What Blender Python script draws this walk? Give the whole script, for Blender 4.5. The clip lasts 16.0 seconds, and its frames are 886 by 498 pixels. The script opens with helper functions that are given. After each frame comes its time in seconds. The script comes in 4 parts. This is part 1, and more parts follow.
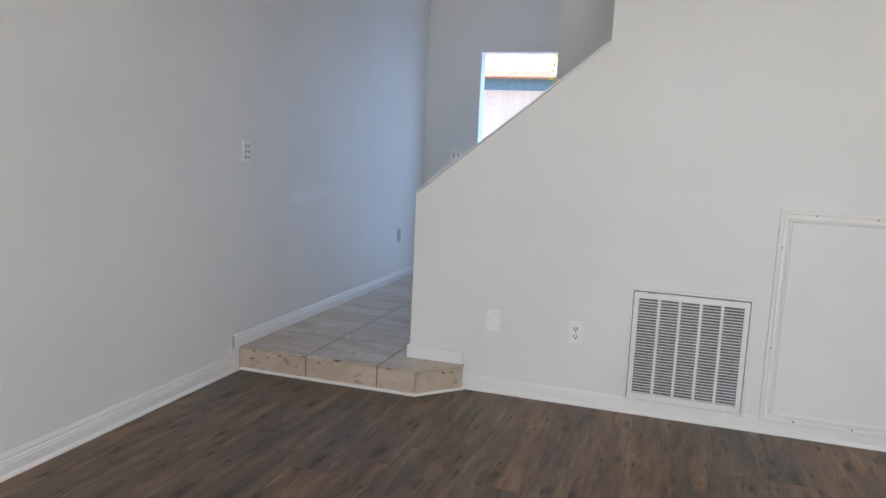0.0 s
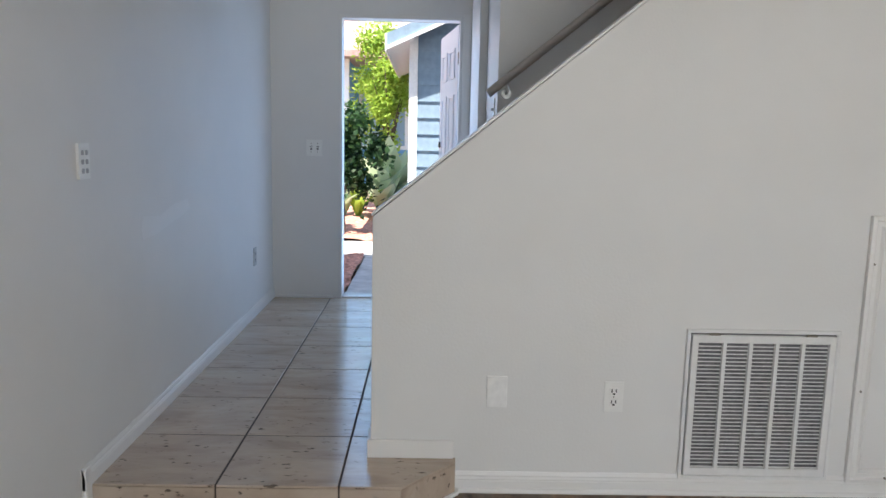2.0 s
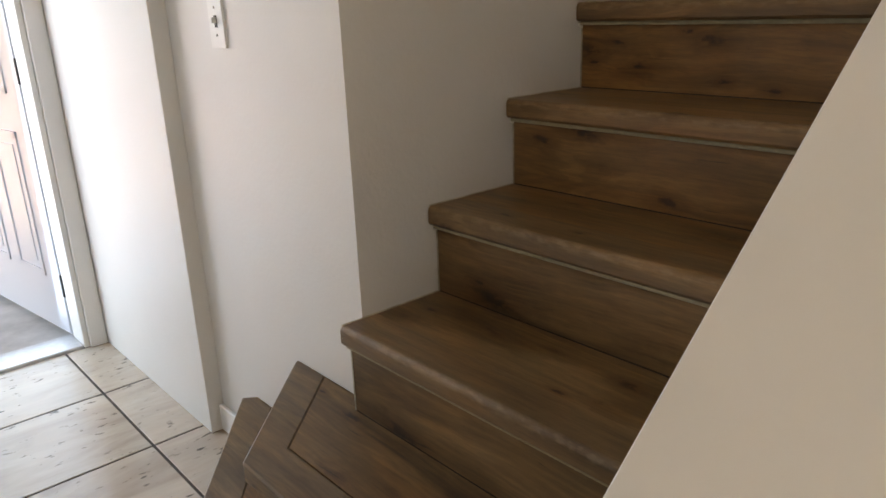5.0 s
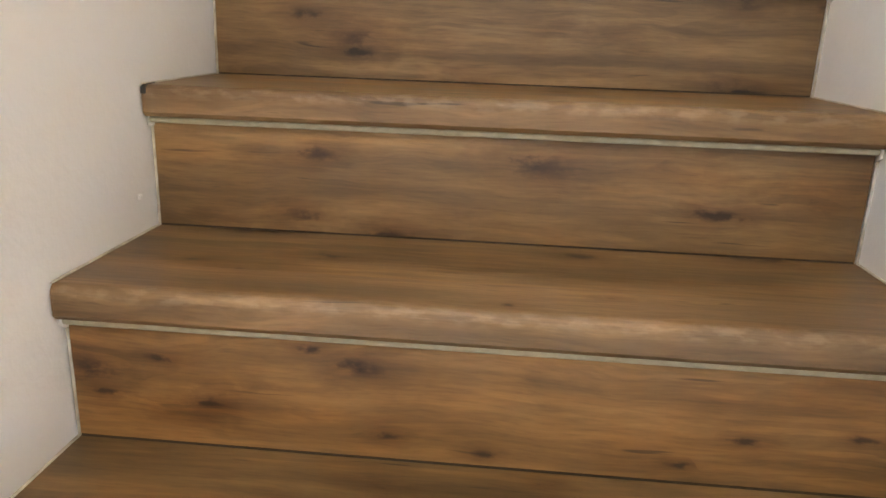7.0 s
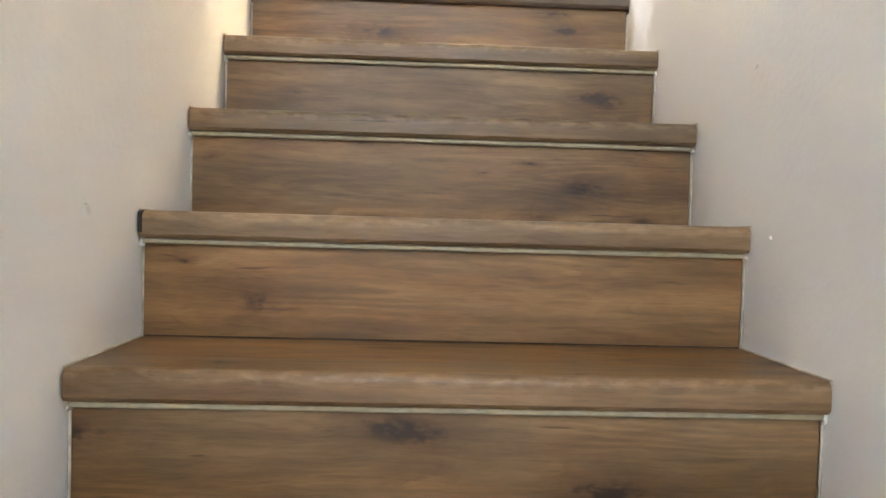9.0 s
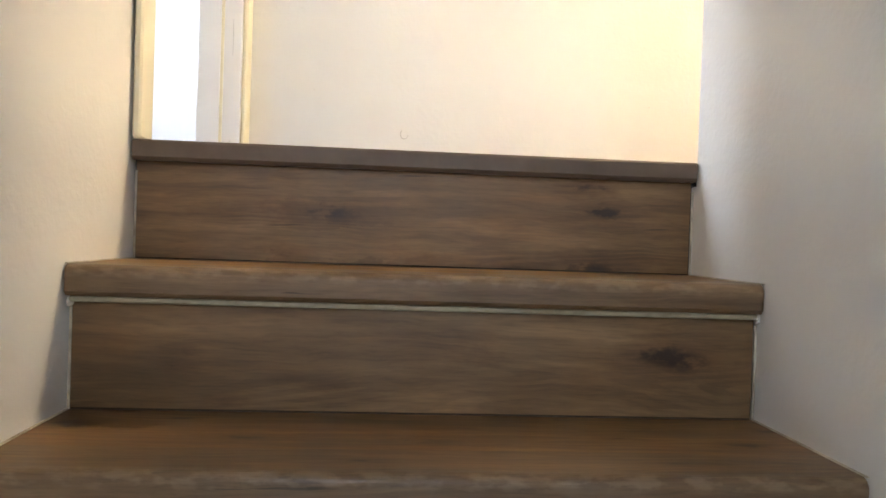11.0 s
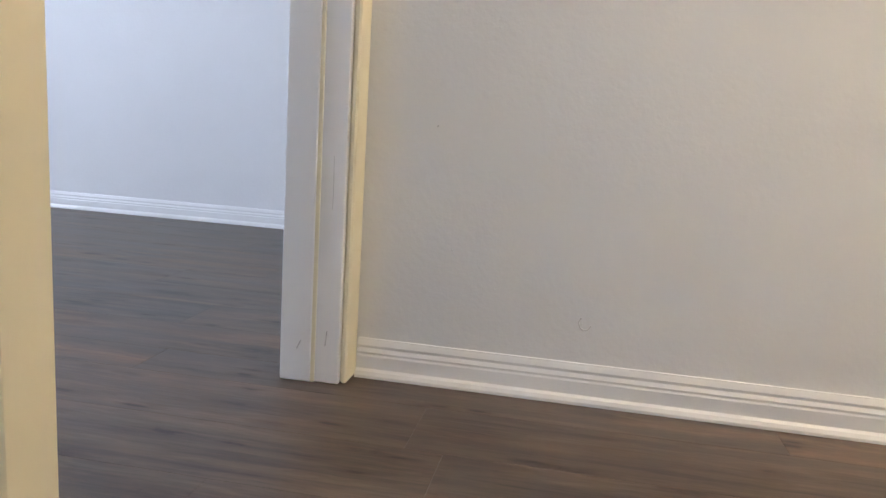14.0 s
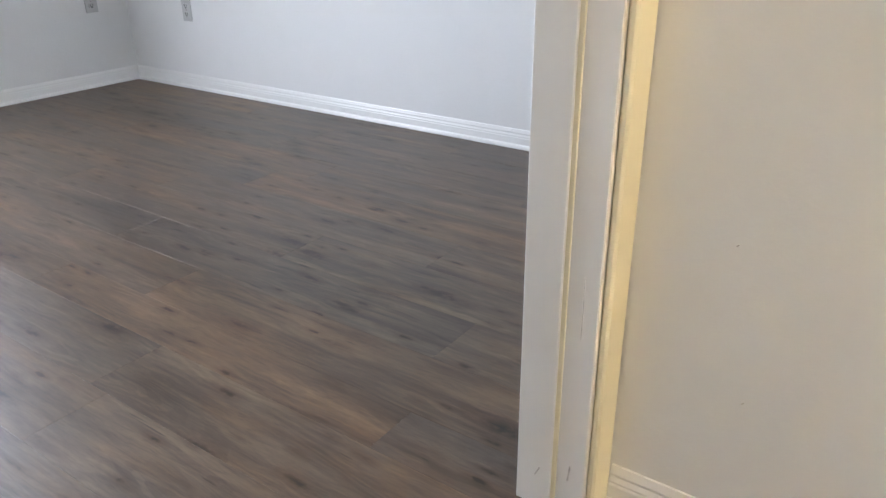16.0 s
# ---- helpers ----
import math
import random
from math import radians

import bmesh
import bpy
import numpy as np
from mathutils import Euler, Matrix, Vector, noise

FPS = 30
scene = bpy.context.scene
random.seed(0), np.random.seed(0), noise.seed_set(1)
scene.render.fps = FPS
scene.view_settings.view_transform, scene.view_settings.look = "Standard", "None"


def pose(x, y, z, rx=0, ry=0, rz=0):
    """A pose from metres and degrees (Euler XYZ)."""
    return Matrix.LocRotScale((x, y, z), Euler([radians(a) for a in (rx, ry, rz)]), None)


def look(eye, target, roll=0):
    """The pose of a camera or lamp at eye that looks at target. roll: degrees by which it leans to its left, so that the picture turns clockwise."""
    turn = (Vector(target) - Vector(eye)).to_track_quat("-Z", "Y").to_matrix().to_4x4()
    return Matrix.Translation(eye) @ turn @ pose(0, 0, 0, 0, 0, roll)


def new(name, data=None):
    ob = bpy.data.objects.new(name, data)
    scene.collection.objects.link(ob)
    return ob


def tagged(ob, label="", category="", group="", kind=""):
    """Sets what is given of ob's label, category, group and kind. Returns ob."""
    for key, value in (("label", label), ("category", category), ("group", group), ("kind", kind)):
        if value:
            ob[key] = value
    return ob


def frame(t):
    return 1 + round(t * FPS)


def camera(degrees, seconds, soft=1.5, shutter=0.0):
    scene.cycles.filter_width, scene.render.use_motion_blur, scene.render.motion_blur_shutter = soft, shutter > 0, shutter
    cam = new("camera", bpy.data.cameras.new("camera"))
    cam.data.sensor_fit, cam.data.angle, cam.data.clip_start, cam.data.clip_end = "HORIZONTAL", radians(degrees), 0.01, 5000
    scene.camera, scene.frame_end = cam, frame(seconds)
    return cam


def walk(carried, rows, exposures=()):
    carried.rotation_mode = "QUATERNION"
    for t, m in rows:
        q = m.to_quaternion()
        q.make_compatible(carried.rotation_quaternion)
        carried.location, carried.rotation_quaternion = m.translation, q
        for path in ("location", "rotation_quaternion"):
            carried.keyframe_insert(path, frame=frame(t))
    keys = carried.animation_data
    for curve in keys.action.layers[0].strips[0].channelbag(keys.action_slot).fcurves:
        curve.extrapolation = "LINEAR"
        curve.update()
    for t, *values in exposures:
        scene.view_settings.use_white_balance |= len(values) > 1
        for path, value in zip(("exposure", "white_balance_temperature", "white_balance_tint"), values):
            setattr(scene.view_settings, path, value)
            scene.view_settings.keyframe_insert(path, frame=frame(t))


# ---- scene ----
cam = camera(62.0, 16.0, soft=1.5)
PATH = [
    (0, (1.357, -3.734, 1.284), (0.755, -1.846, 1.013), 2.7),
    (0.5, (1.035, -3.522, 1.303), (0.593, -1.592, 1.026), 2.3),
    (1, (0.714, -3.309, 1.304), (0.427, -1.35, 1.018), 1.8),
    (1.5, (0.457, -2.967, 1.311), (0.327, -0.993, 1.015), 1.5),
    (2, (0.197, -2.627, 1.316), (0.24, -0.649, 1.02), 1.3),
    (2.5, (-0.029, -2.256, 1.302), (0.194, -0.292, 0.994), 1.3),
    (3, (-0.169, -1.795, 1.309), (0.23, 0.137, 0.976), 1.3),
    (3.2, (-0.22, -1.614, 1.295), (0.255, 0.298, 0.949), 1.3),
    (5.3, (-0.249, 0.117, 1.321), (1.154, 1.359, 0.621), -2.1),
    (5.5, (-0.177, 0.215, 1.352), (1.332, 1.302, 0.616), -1.9),
    (5.8, (-0.093, 0.33899999999999997, 1.452), (1.573, 1.165, 0.666), -0.9),
    (6, (-0.031, 0.419, 1.509), (1.697, 1.073, 0.742), -0.6),
    (6.3, (0.065, 0.5, 1.544), (1.888, 0.97, 0.845), -0.2),
    (6.5, (0.145, 0.535, 1.547), (2.003, 0.892, 0.901), 0.5),
    (7, (0.482, 0.593, 1.584), (2.392, 0.749, 1.014), 2.0),
    (7.4, (0.731, 0.622, 1.731), (2.668, 0.657, 1.233), 3.4),
    (7.7, (0.856, 0.685, 1.855), (2.813, 0.693, 1.444), 3.1),
    (8, (0.945, 0.719, 1.969), (2.922, 0.718, 1.667), 2.2),
    (8.3, (1.029, 0.717, 2.061), (3.016, 0.668, 1.842), 1.6),
    (8.5, (1.086, 0.692, 2.132), (3.076, 0.628, 1.941), 1.8),
    (9, (1.251, 0.66, 2.27), (3.248, 0.575, 2.215), 1.6),
    (9.5, (1.415, 0.681, 2.378), (3.414, 0.62, 2.345), 0.9),
    (10, (1.547, 0.689, 2.493), (3.544, 0.569, 2.477), 1.6),
    (10.2, (1.62, 0.683, 2.541), (3.616, 0.555, 2.542), 2.0),
    (12.3, (2.205, 0.614, 3.017), (4.195, 0.467, 2.883), 1.7),
    (12.5, (2.26, 0.6, 3.059), (4.251, 0.527, 2.886), 0.9),
    (13, (2.397, 0.54, 3.157), (4.388, 0.541, 2.974), 1.7),
    (13.5, (2.518, 0.555, 3.328), (4.497, 0.687, 3.075), 2.5),
    (14, (2.653, 0.654, 3.393), (4.593, 0.999, 3.047), 3.7),
    (14.5, (2.754, 0.655, 3.458), (4.645, 1.135, 3.016), 2.3),
    (15, (2.894, 0.648, 3.623), (4.645, 1.412, 3.031), 1.2),
    (15.5, (3.004, 0.7, 3.719), (4.607, 1.639, 2.98), -0.5),
    (16, (3.102, 0.73, 3.786), (4.578, 1.785, 2.945), -0.8),
]
walk(cam, [(t, look(e, g, r)) for t, e, g, r in PATH],
     exposures=[(0.0, 1.75, 6500, 10), (1.5, 1.65, 6500, 10), (2.5, 1.36, 7100, 8), (3.2, 1.24, 8200, 8), (5.3, 2.85, 10800, 15), (6.5, 4.42, 11400, 15), (7.0, 4.6, 8900, 14),
                (7.5, 5.0, 6900, 10), (8.0, 4.95, 7700, 10), (9.0, 4.65, 7500, 10), (9.5, 4.45, 7200, 10), (10.2, 4.12, 7300, 11), (12.3, 3.1, 6600, 12), (13.0, 3.05, 6700, 13), (14.0, 2.5, 6300, 14), (16.0, 2.75, 6900, 11)])

# ---- daylight ----
SUN_DIR = Vector((0.14, -0.33, 0.93)).normalized()
world = bpy.data.worlds.new("sky")
scene.world = world
world.use_nodes = True
wn = world.node_tree.nodes
sky = wn.new("ShaderNodeTexSky")
sky.sky_type = "NISHITA"
sky.sun_disc = False
sky.sun_elevation = math.asin(SUN_DIR.z)
sky.sun_rotation = math.atan2(SUN_DIR.x, SUN_DIR.y)
world.node_tree.links.new(sky.outputs[0], wn["Background"].inputs[0])
wn["Background"].inputs[1].default_value = 0.15
sun_data = bpy.data.lights.new("sun", "SUN")
sun_data.energy, sun_data.angle, sun_data.color = 5.0, radians(0.5), (1.0, 0.95, 0.88)
sun = new("sun", sun_data)
sun.matrix_world = look(SUN_DIR * 50, (0, 0, 0))


def area_lamp(name, at, toward, w, h, watts, colour):
    data = bpy.data.lights.new(name, "AREA")
    data.shape, data.size, data.size_y, data.energy, data.color = "RECTANGLE", w, h, watts, colour
    ob = new(name, data)
    ob.matrix_world = look(at, toward)
    return ob


area_lamp("living_window_light", (2.0, -5.28, 1.25), (2.0, 0, 1.25), 3.0, 2.1, 22, (0.96, 0.98, 1.0))
area_lamp("front_door_light", (-0.02, 2.92, 1.15), (-0.02, 0, 1.0), 0.8, 1.9, 3.3, (0.33, 0.58, 1.0))
area_lamp("bedroom_window_light", (3.6, 4.90, 4.3), (3.6, 1, 3.7), 1.3, 1.2, 14.2, (0.72, 0.82, 1.0))
# added fill that brightens the stairs through an invented, unseen high window
area_lamp("stair_fill_light", (-0.97, 0.69, 4.0), (1.6, 0.69, 3.2), 1.0, 1.5, 1.35, (1.0, 0.95, 0.88))

# ---- sizes ----
RISE, RUN = 0.196, 0.24
TILE_Z = 0.13
NOSE_X = 0.473              # front of the third step
UP = TILE_Z + 14 * RISE     # upper floor
Y0, Y1 = 0.123, 1.08        # the two faces of the stairwell
LEFT = -0.936               # left wall of living room and entry
FRONT = 2.75                # front wall
ROOF = UP + 2.45
LIV_TOP = 2.6
LANDX = NOSE_X + 11 * RUN   # front of the top nosing
DOOR_L, DOOR_R = 3.166, 3.972   # bedroom doorway
BACK = 4.037                # wall at the end of the landing
ROOM_X, ROOM_Y = 5.70, 4.82

# ---- materials ----


def nodes_of(name):
    m = bpy.data.materials.new(name)
    m.use_nodes = True
    nt = m.node_tree
    return m, nt, nt.nodes["Principled BSDF"]


def ramp(nt, fac, stops):
    r = nt.nodes.new("ShaderNodeValToRGB")
    el = r.color_ramp.elements
    while len(el) < len(stops):
        el.new(0.5)
    for e, (p, c) in zip(el, stops):
        e.position = p
        e.color = (*c, 1) if len(c) == 3 else c
    nt.links.new(fac, r.inputs[0])
    return r.outputs[0]


def grey(v):
    return (v, v, v)


def coords(nt, scale, spread=0.0, kind="Object"):
    tc = nt.nodes.new("ShaderNodeTexCoord")
    out = tc.outputs[kind]
    if spread:
        oi = nt.nodes.new("ShaderNodeObjectInfo")
        mul = nt.nodes.new("ShaderNodeVectorMath")
        mul.operation = "MULTIPLY_ADD"
        nt.links.new(oi.outputs["Random"], mul.inputs[0])
        mul.inputs[1].default_value = (spread, spread * 1.7, spread * 0.6)
        nt.links.new(out, mul.inputs[2])
        out = mul.outputs[0]
    mp = nt.nodes.new("ShaderNodeMapping")
    mp.inputs["Scale"].default_value = scale
    nt.links.new(out, mp.inputs[0])
    return mp.outputs[0]


def noise_tex(nt, vec, scale=1.0, detail=4.0, rough=0.55, distort=0.0):
    n = nt.nodes.new("ShaderNodeTexNoise")
    n.inputs["Scale"].default_value, n.inputs["Detail"].default_value = scale, detail
    n.inputs["Roughness"].default_value, n.inputs["Distortion"].default_value = rough, distort
    nt.links.new(vec, n.inputs["Vector"])
    return n.outputs["Fac"]


def mix(nt, fac, a, b, how="MIX"):
    n = nt.nodes.new("ShaderNodeMix")
    n.data_type, n.blend_type = "RGBA", how
    for s, v in ((n.inputs[0], fac), (n.inputs[6], a), (n.inputs[7], b)):
        if hasattr(v, "is_output"):
            nt.links.new(v, s)
        elif isinstance(v, (int, float)):
            s.default_value = v
        else:
            s.default_value = (*v, 1)
    return n.outputs[2]


def bump(nt, bsdf, height, strength, dist=0.01):
    b = nt.nodes.new("ShaderNodeBump")
    b.inputs["Strength"].default_value, b.inputs["Distance"].default_value = strength, dist
    nt.links.new(height, b.inputs["Height"])
    nt.links.new(b.outputs[0], bsdf.inputs["Normal"])


def paint(name, base, rough=0.5, var=0.05, relief=0.15, grain=220.0):
    """Rolled wall paint: faint orange-peel and broad unevenness."""
    m, nt, b = nodes_of(name)
    v = coords(nt, (1, 1, 1))
    big = noise_tex(nt, v, 1.7, 3)
    fine = noise_tex(nt, v, grain, 2)
    lo = tuple(c * (1 - var) for c in base)
    nt.links.new(ramp(nt, big, [(0.3, lo), (0.7, base)]), b.inputs["Base Color"])
    b.inputs["Roughness"].default_value = rough
    bump(nt, b, fine, relief, 0.002)
    return m


def plain(name, base, rough=0.5, metal=0.0, var=0.06, scale=40.0, relief=0.05):
    m, nt, b = nodes_of(name)
    v = coords(nt, (1, 1, 1))
    f = noise_tex(nt, v, scale, 4)
    lo = tuple(c * (1 - var) for c in base)
    hi = tuple(min(1, c * (1 + var)) for c in base)
    nt.links.new(ramp(nt, f, [(0.3, lo), (0.7, hi)]), b.inputs["Base Color"])
    b.inputs["Roughness"].default_value, b.inputs["Metallic"].default_value = rough, metal
    bump(nt, b, f, relief, 0.003)
    return m


def scaled(nt, vec, scale):
    mp = nt.nodes.new("ShaderNodeMapping")
    mp.inputs["Scale"].default_value = scale
    nt.links.new(vec, mp.inputs[0])
    return mp.outputs[0]


def shifted(nt, vec, fac, amount):
    """vec moved by fac times amount."""
    add = nt.nodes.new("ShaderNodeVectorMath")
    add.operation = "MULTIPLY_ADD"
    nt.links.new(fac, add.inputs[0])
    add.inputs[1].default_value = amount
    nt.links.new(vec, add.inputs[2])
    return add.outputs[0]


def maths(nt, how, a, b=0.0):
    n = nt.nodes.new("ShaderNodeMath")
    n.operation = how
    for sock, v in ((n.inputs[0], a), (n.inputs[1], b)):
        if isinstance(v, (int, float)):
            sock.default_value = v
        else:
            nt.links.new(v, sock)
    return n.outputs[0]


def wood(name, dark, mid, light, rough=0.42, knots=(), vary=0.6, worn=False, depth=1.0):
    """Knotty laminate whose grain runs along local y; every board has its own cut."""
    m, nt, b = nodes_of(name)
    raw = coords(nt, (1, 1, 1), 9.0)
    sway = noise_tex(nt, scaled(nt, raw, (9, 3.5, 9)), 1.0, 3)
    vec = shifted(nt, raw, sway, (0.030, 0.0, 0.030))
    # broad tone of the board
    cloud = noise_tex(nt, scaled(nt, vec, (15, 2.0, 15)), 1.0, 5, 0.6)
    col = ramp(nt, cloud, [(0.30, dark), (0.5, mid), (0.68, light)])
    # growth rings: level lines of a slow field, which close into arches
    field = noise_tex(nt, scaled(nt, vec, (12, 1.0, 12)), 1.0, 1, 0.4)
    rings = maths(nt, "SINE", maths(nt, "MULTIPLY", field, 105.0))
    patchy = noise_tex(nt, scaled(nt, raw, (10, 4, 10)), 1.0, 2)
    ringed = ramp(nt, rings, [(0.0, grey(0.66)), (0.30, grey(1.0)), (1.0, grey(1.04))])
    col = mix(nt, ramp(nt, patchy, [(0.44, grey(0.05)), (0.64, grey(0.6 * depth))]), col, mix(nt, 1.0, col, ringed, "MULTIPLY"))
    # grain at three widths
    for sc, det, lo, hi, amount in (((40, 3.0, 40), 6, 0.58, 1.25, 0.55), ((110, 7.0, 110), 5, 0.58, 1.25, 0.5), ((330, 22, 330), 3, 0.62, 1.2, 0.5)):
        g = noise_tex(nt, scaled(nt, vec, sc), 1.0, det, 0.65)
        col = mix(nt, amount * depth, col, ramp(nt, g, [(0.30, grey(lo)), (0.50, grey(1.0)), (0.70, grey(hi))]), "MULTIPLY")
    band = noise_tex(nt, scaled(nt, vec, (22, 0.9, 22)), 1.0, 3, 0.5, 0.4)
    col = mix(nt, 0.8, col, ramp(nt, band, [(0.32, grey(0.52)), (0.42, grey(0.93)), (0.58, grey(1.0)), (0.70, grey(1.2))]), "MULTIPLY")
    hue = noise_tex(nt, scaled(nt, vec, (18, 2.4, 18)), 1.0, 3, 0.55)
    col = mix(nt, 0.7, col, ramp(nt, hue, [(0.36, (0.90, 0.93, 0.92)), (0.52, (1.0, 1.0, 1.0)), (0.66, (1.14, 1.04, 0.88))]), "MULTIPLY")
    oi = nt.nodes.new("ShaderNodeObjectInfo")
    col = mix(nt, vary, col, ramp(nt, oi.outputs["Random"], [(0.0, (0.78, 0.83, 0.90)), (0.3, (1.06, 0.98, 0.90)), (0.55, (0.90, 0.91, 0.93)), (0.8, (1.12, 1.02, 0.90)), (1.0, (1.26, 1.04, 0.80))]), "MULTIPLY")
    # knots: ragged ovals with a dark heart and a brown halo drawn out along the grain
    ragged = noise_tex(nt, scaled(nt, raw, (75, 40, 75)), 1.0, 4)
    for sc, lo, wide in knots:
        vo = nt.nodes.new("ShaderNodeTexVoronoi")
        vo.inputs["Scale"].default_value = 1.0
        nt.links.new(shifted(nt, scaled(nt, vec, sc), ragged, (0.26, 0.40, 0.26)), vo.inputs["Vector"])
        k = ramp(nt, vo.outputs["Distance"], [(wide * 0.30, (0.17, 0.115, 0.08)), (wide * 0.5, (0.42, 0.34, 0.28)), (wide * 0.75, (0.74, 0.68, 0.62)), (wide * 1.8, grey(1.0))])
        sep = nt.nodes.new("ShaderNodeSeparateColor")
        nt.links.new(vo.outputs["Color"], sep.inputs[0])
        few = ramp(nt, sep.outputs[0], [(lo, grey(0)), (lo + 0.02, grey(1))])
        col = mix(nt, few, col, mix(nt, 1.0, col, k, "MULTIPLY"))
    # thin dark checks along the grain
    crack = noise_tex(nt, scaled(nt, vec, (95, 5.0, 95)), 1.0, 2, 0.5, 0.3)
    col = mix(nt, 0.8, col, ramp(nt, crack, [(0.235, grey(0.25)), (0.285, grey(1.0))]), "MULTIPLY")
    if worn:
        # rubbed pale flecks along the rounded front edge
        tc = nt.nodes.new("ShaderNodeTexCoord")
        sx = nt.nodes.new("ShaderNodeSeparateXYZ")
        nt.links.new(tc.outputs["Object"], sx.inputs[0])
        front = ramp(nt, sx.outputs[0], [(0.004, grey(1)), (0.016, grey(0))])
        top = ramp(nt, maths(nt, "ADD", sx.outputs[2], 0.030), [(0.010, grey(0)), (0.019, grey(1))])
        fleck = ramp(nt, noise_tex(nt, scaled(nt, raw, (90, 34, 90)), 1.0, 3), [(0.46, grey(0.1)), (0.60, grey(1))])
        wear = mix(nt, 1.0, mix(nt, 1.0, front, top, "MULTIPLY"), fleck, "MULTIPLY")
        col = mix(nt, mix(nt, 1.0, wear, grey(0.20), "MULTIPLY"), col, (0.44, 0.32, 0.21))
    nt.links.new(col, b.inputs["Base Color"])
    nt.links.new(ramp(nt, cloud, [(0.2, grey(rough - 0.07)), (0.8, grey(rough + 0.08))]), b.inputs["Roughness"])
    bump(nt, b, noise_tex(nt, scaled(nt, vec, (150, 8, 150)), 1.0, 3), 0.15, 0.002)
    return m


def stone_tile(name):
    """Glazed travertine-look tile: beige clouds, faint veins, small dark pits."""
    m, nt, b = nodes_of(name)
    cloud = noise_tex(nt, coords(nt, (2.2, 7, 4), 11.0), 1.0, 5, 0.6, 0.7)
    fine = noise_tex(nt, coords(nt, (7, 26, 14), 11.0), 1.0, 4)
    pit = noise_tex(nt, coords(nt, (26, 55, 40), 11.0), 1.0, 3, 0.5)
    area = noise_tex(nt, coords(nt, (5, 5, 5), 3.0), 1.0, 2)
    col = ramp(nt, cloud, [(0.25, (0.42, 0.325, 0.255)), (0.5, (0.56, 0.455, 0.365)), (0.75, (0.64, 0.55, 0.455))])
    col = mix(nt, 0.3, col, ramp(nt, fine, [(0.3, grey(0.7)), (0.7, grey(1.05))]), "MULTIPLY")
    pits = ramp(nt, pit, [(0.30, grey(0.16)), (0.365, grey(1.0))])
    pits = mix(nt, ramp(nt, area, [(0.40, grey(0)), (0.52, grey(1))]), (1, 1, 1), pits)
    nt.links.new(mix(nt, 0.85, col, pits, "MULTIPLY"), b.inputs["Base Color"])
    nt.links.new(ramp(nt, fine, [(0.2, grey(0.15)), (0.8, grey(0.24))]), b.inputs["Roughness"])
    bump(nt, b, pits, 0.25, 0.003)
    return m


def leafy(name, a, c, rough=0.55):
    m, nt, b = nodes_of(name)
    g = nt.nodes.new("ShaderNodeNewGeometry")
    col = ramp(nt, g.outputs["Random Per Island"], [(0.0, a), (1.0, c)])
    nt.links.new(col, b.inputs["Base Color"])
    b.inputs["Roughness"].default_value = rough
    # thin leaves let part of the sun through
    tr = nt.nodes.new("ShaderNodeBsdfTranslucent")
    nt.links.new(col, tr.inputs["Color"])
    both = nt.nodes.new("ShaderNodeMixShader")
    both.inputs[0].default_value = 0.42
    nt.links.new(b.outputs[0], both.inputs[1])
    nt.links.new(tr.outputs[0], both.inputs[2])
    out = [n for n in nt.nodes if n.type == "OUTPUT_MATERIAL"][0]
    nt.links.new(both.outputs[0], out.inputs["Surface"])
    return m


WALL = paint("white_wall_paint", (0.79, 0.785, 0.77), 0.5, 0.05, 0.35, 95.0)
TRIM = paint("white_gloss_trim", (0.82, 0.81, 0.79), 0.35, 0.04, 0.04)
CREAM = paint("cream_trim_paint", (0.82, 0.765, 0.58), 0.4, 0.05, 0.05)
CEIL = paint("ceiling_paint", (0.8, 0.8, 0.79), 0.8, 0.03, 0.5, 120)
KNOTS = (((9, 3.0, 9), 0.42, 0.23), ((17, 4.8, 17), 0.50, 0.23), ((30, 8.0, 30), 0.66, 0.24))
LAMINATE = wood("knotty_laminate", (0.060, 0.042, 0.031), (0.104, 0.075, 0.055), (0.156, 0.114, 0.084), 0.38, KNOTS, 0.85)
LIVINGWOOD = wood("warm_knotty_laminate", (0.092, 0.061, 0.041), (0.166, 0.113, 0.076), (0.26, 0.183, 0.126), 0.44, KNOTS, 0.75)
STAIRWOOD = wood("stair_laminate", (0.110, 0.061, 0.024), (0.182, 0.104, 0.043), (0.250, 0.151, 0.069), 0.46,
                 (((8.0, 3.4, 8.0), 0.34, 0.235), ((15, 5.5, 15), 0.50, 0.23), ((28, 9.0, 28), 0.72, 0.22)), 0.9, depth=0.9)
NOSEWOOD = wood("worn_nosing_laminate", (0.110, 0.063, 0.029), (0.177, 0.106, 0.051), (0.242, 0.152, 0.080), 0.44,
                (((12, 4.0, 12), 0.62, 0.17), ((26, 9.0, 26), 0.70, 0.19)), 0.6, worn=True, depth=0.9)
TOPNOSE = plain("brown_nosing_vinyl", (0.105, 0.070, 0.048), 0.5, 0, 0.12, 30)
STRIP = plain("pale_filler_strip", (0.31, 0.275, 0.19), 0.5, 0, 0.15, 60)
CAULK = plain("white_caulk", (0.50, 0.46, 0.38), 0.7, 0, 0.6, 18)
CAULKW = plain("fresh_white_caulk", (0.66, 0.64, 0.60), 0.6, 0, 0.15, 40)
TILE = stone_tile("beige_stone_tile")
GROUT = plain("brown_grout", (0.062, 0.047, 0.038), 0.9, 0, 0.2, 80)
GAPSHADE = plain("riser_gap_shade", (0.035, 0.022, 0.012), 0.9, 0, 0.4, 12)
DARK = plain("dark_void", (0.02, 0.02, 0.022), 0.8)
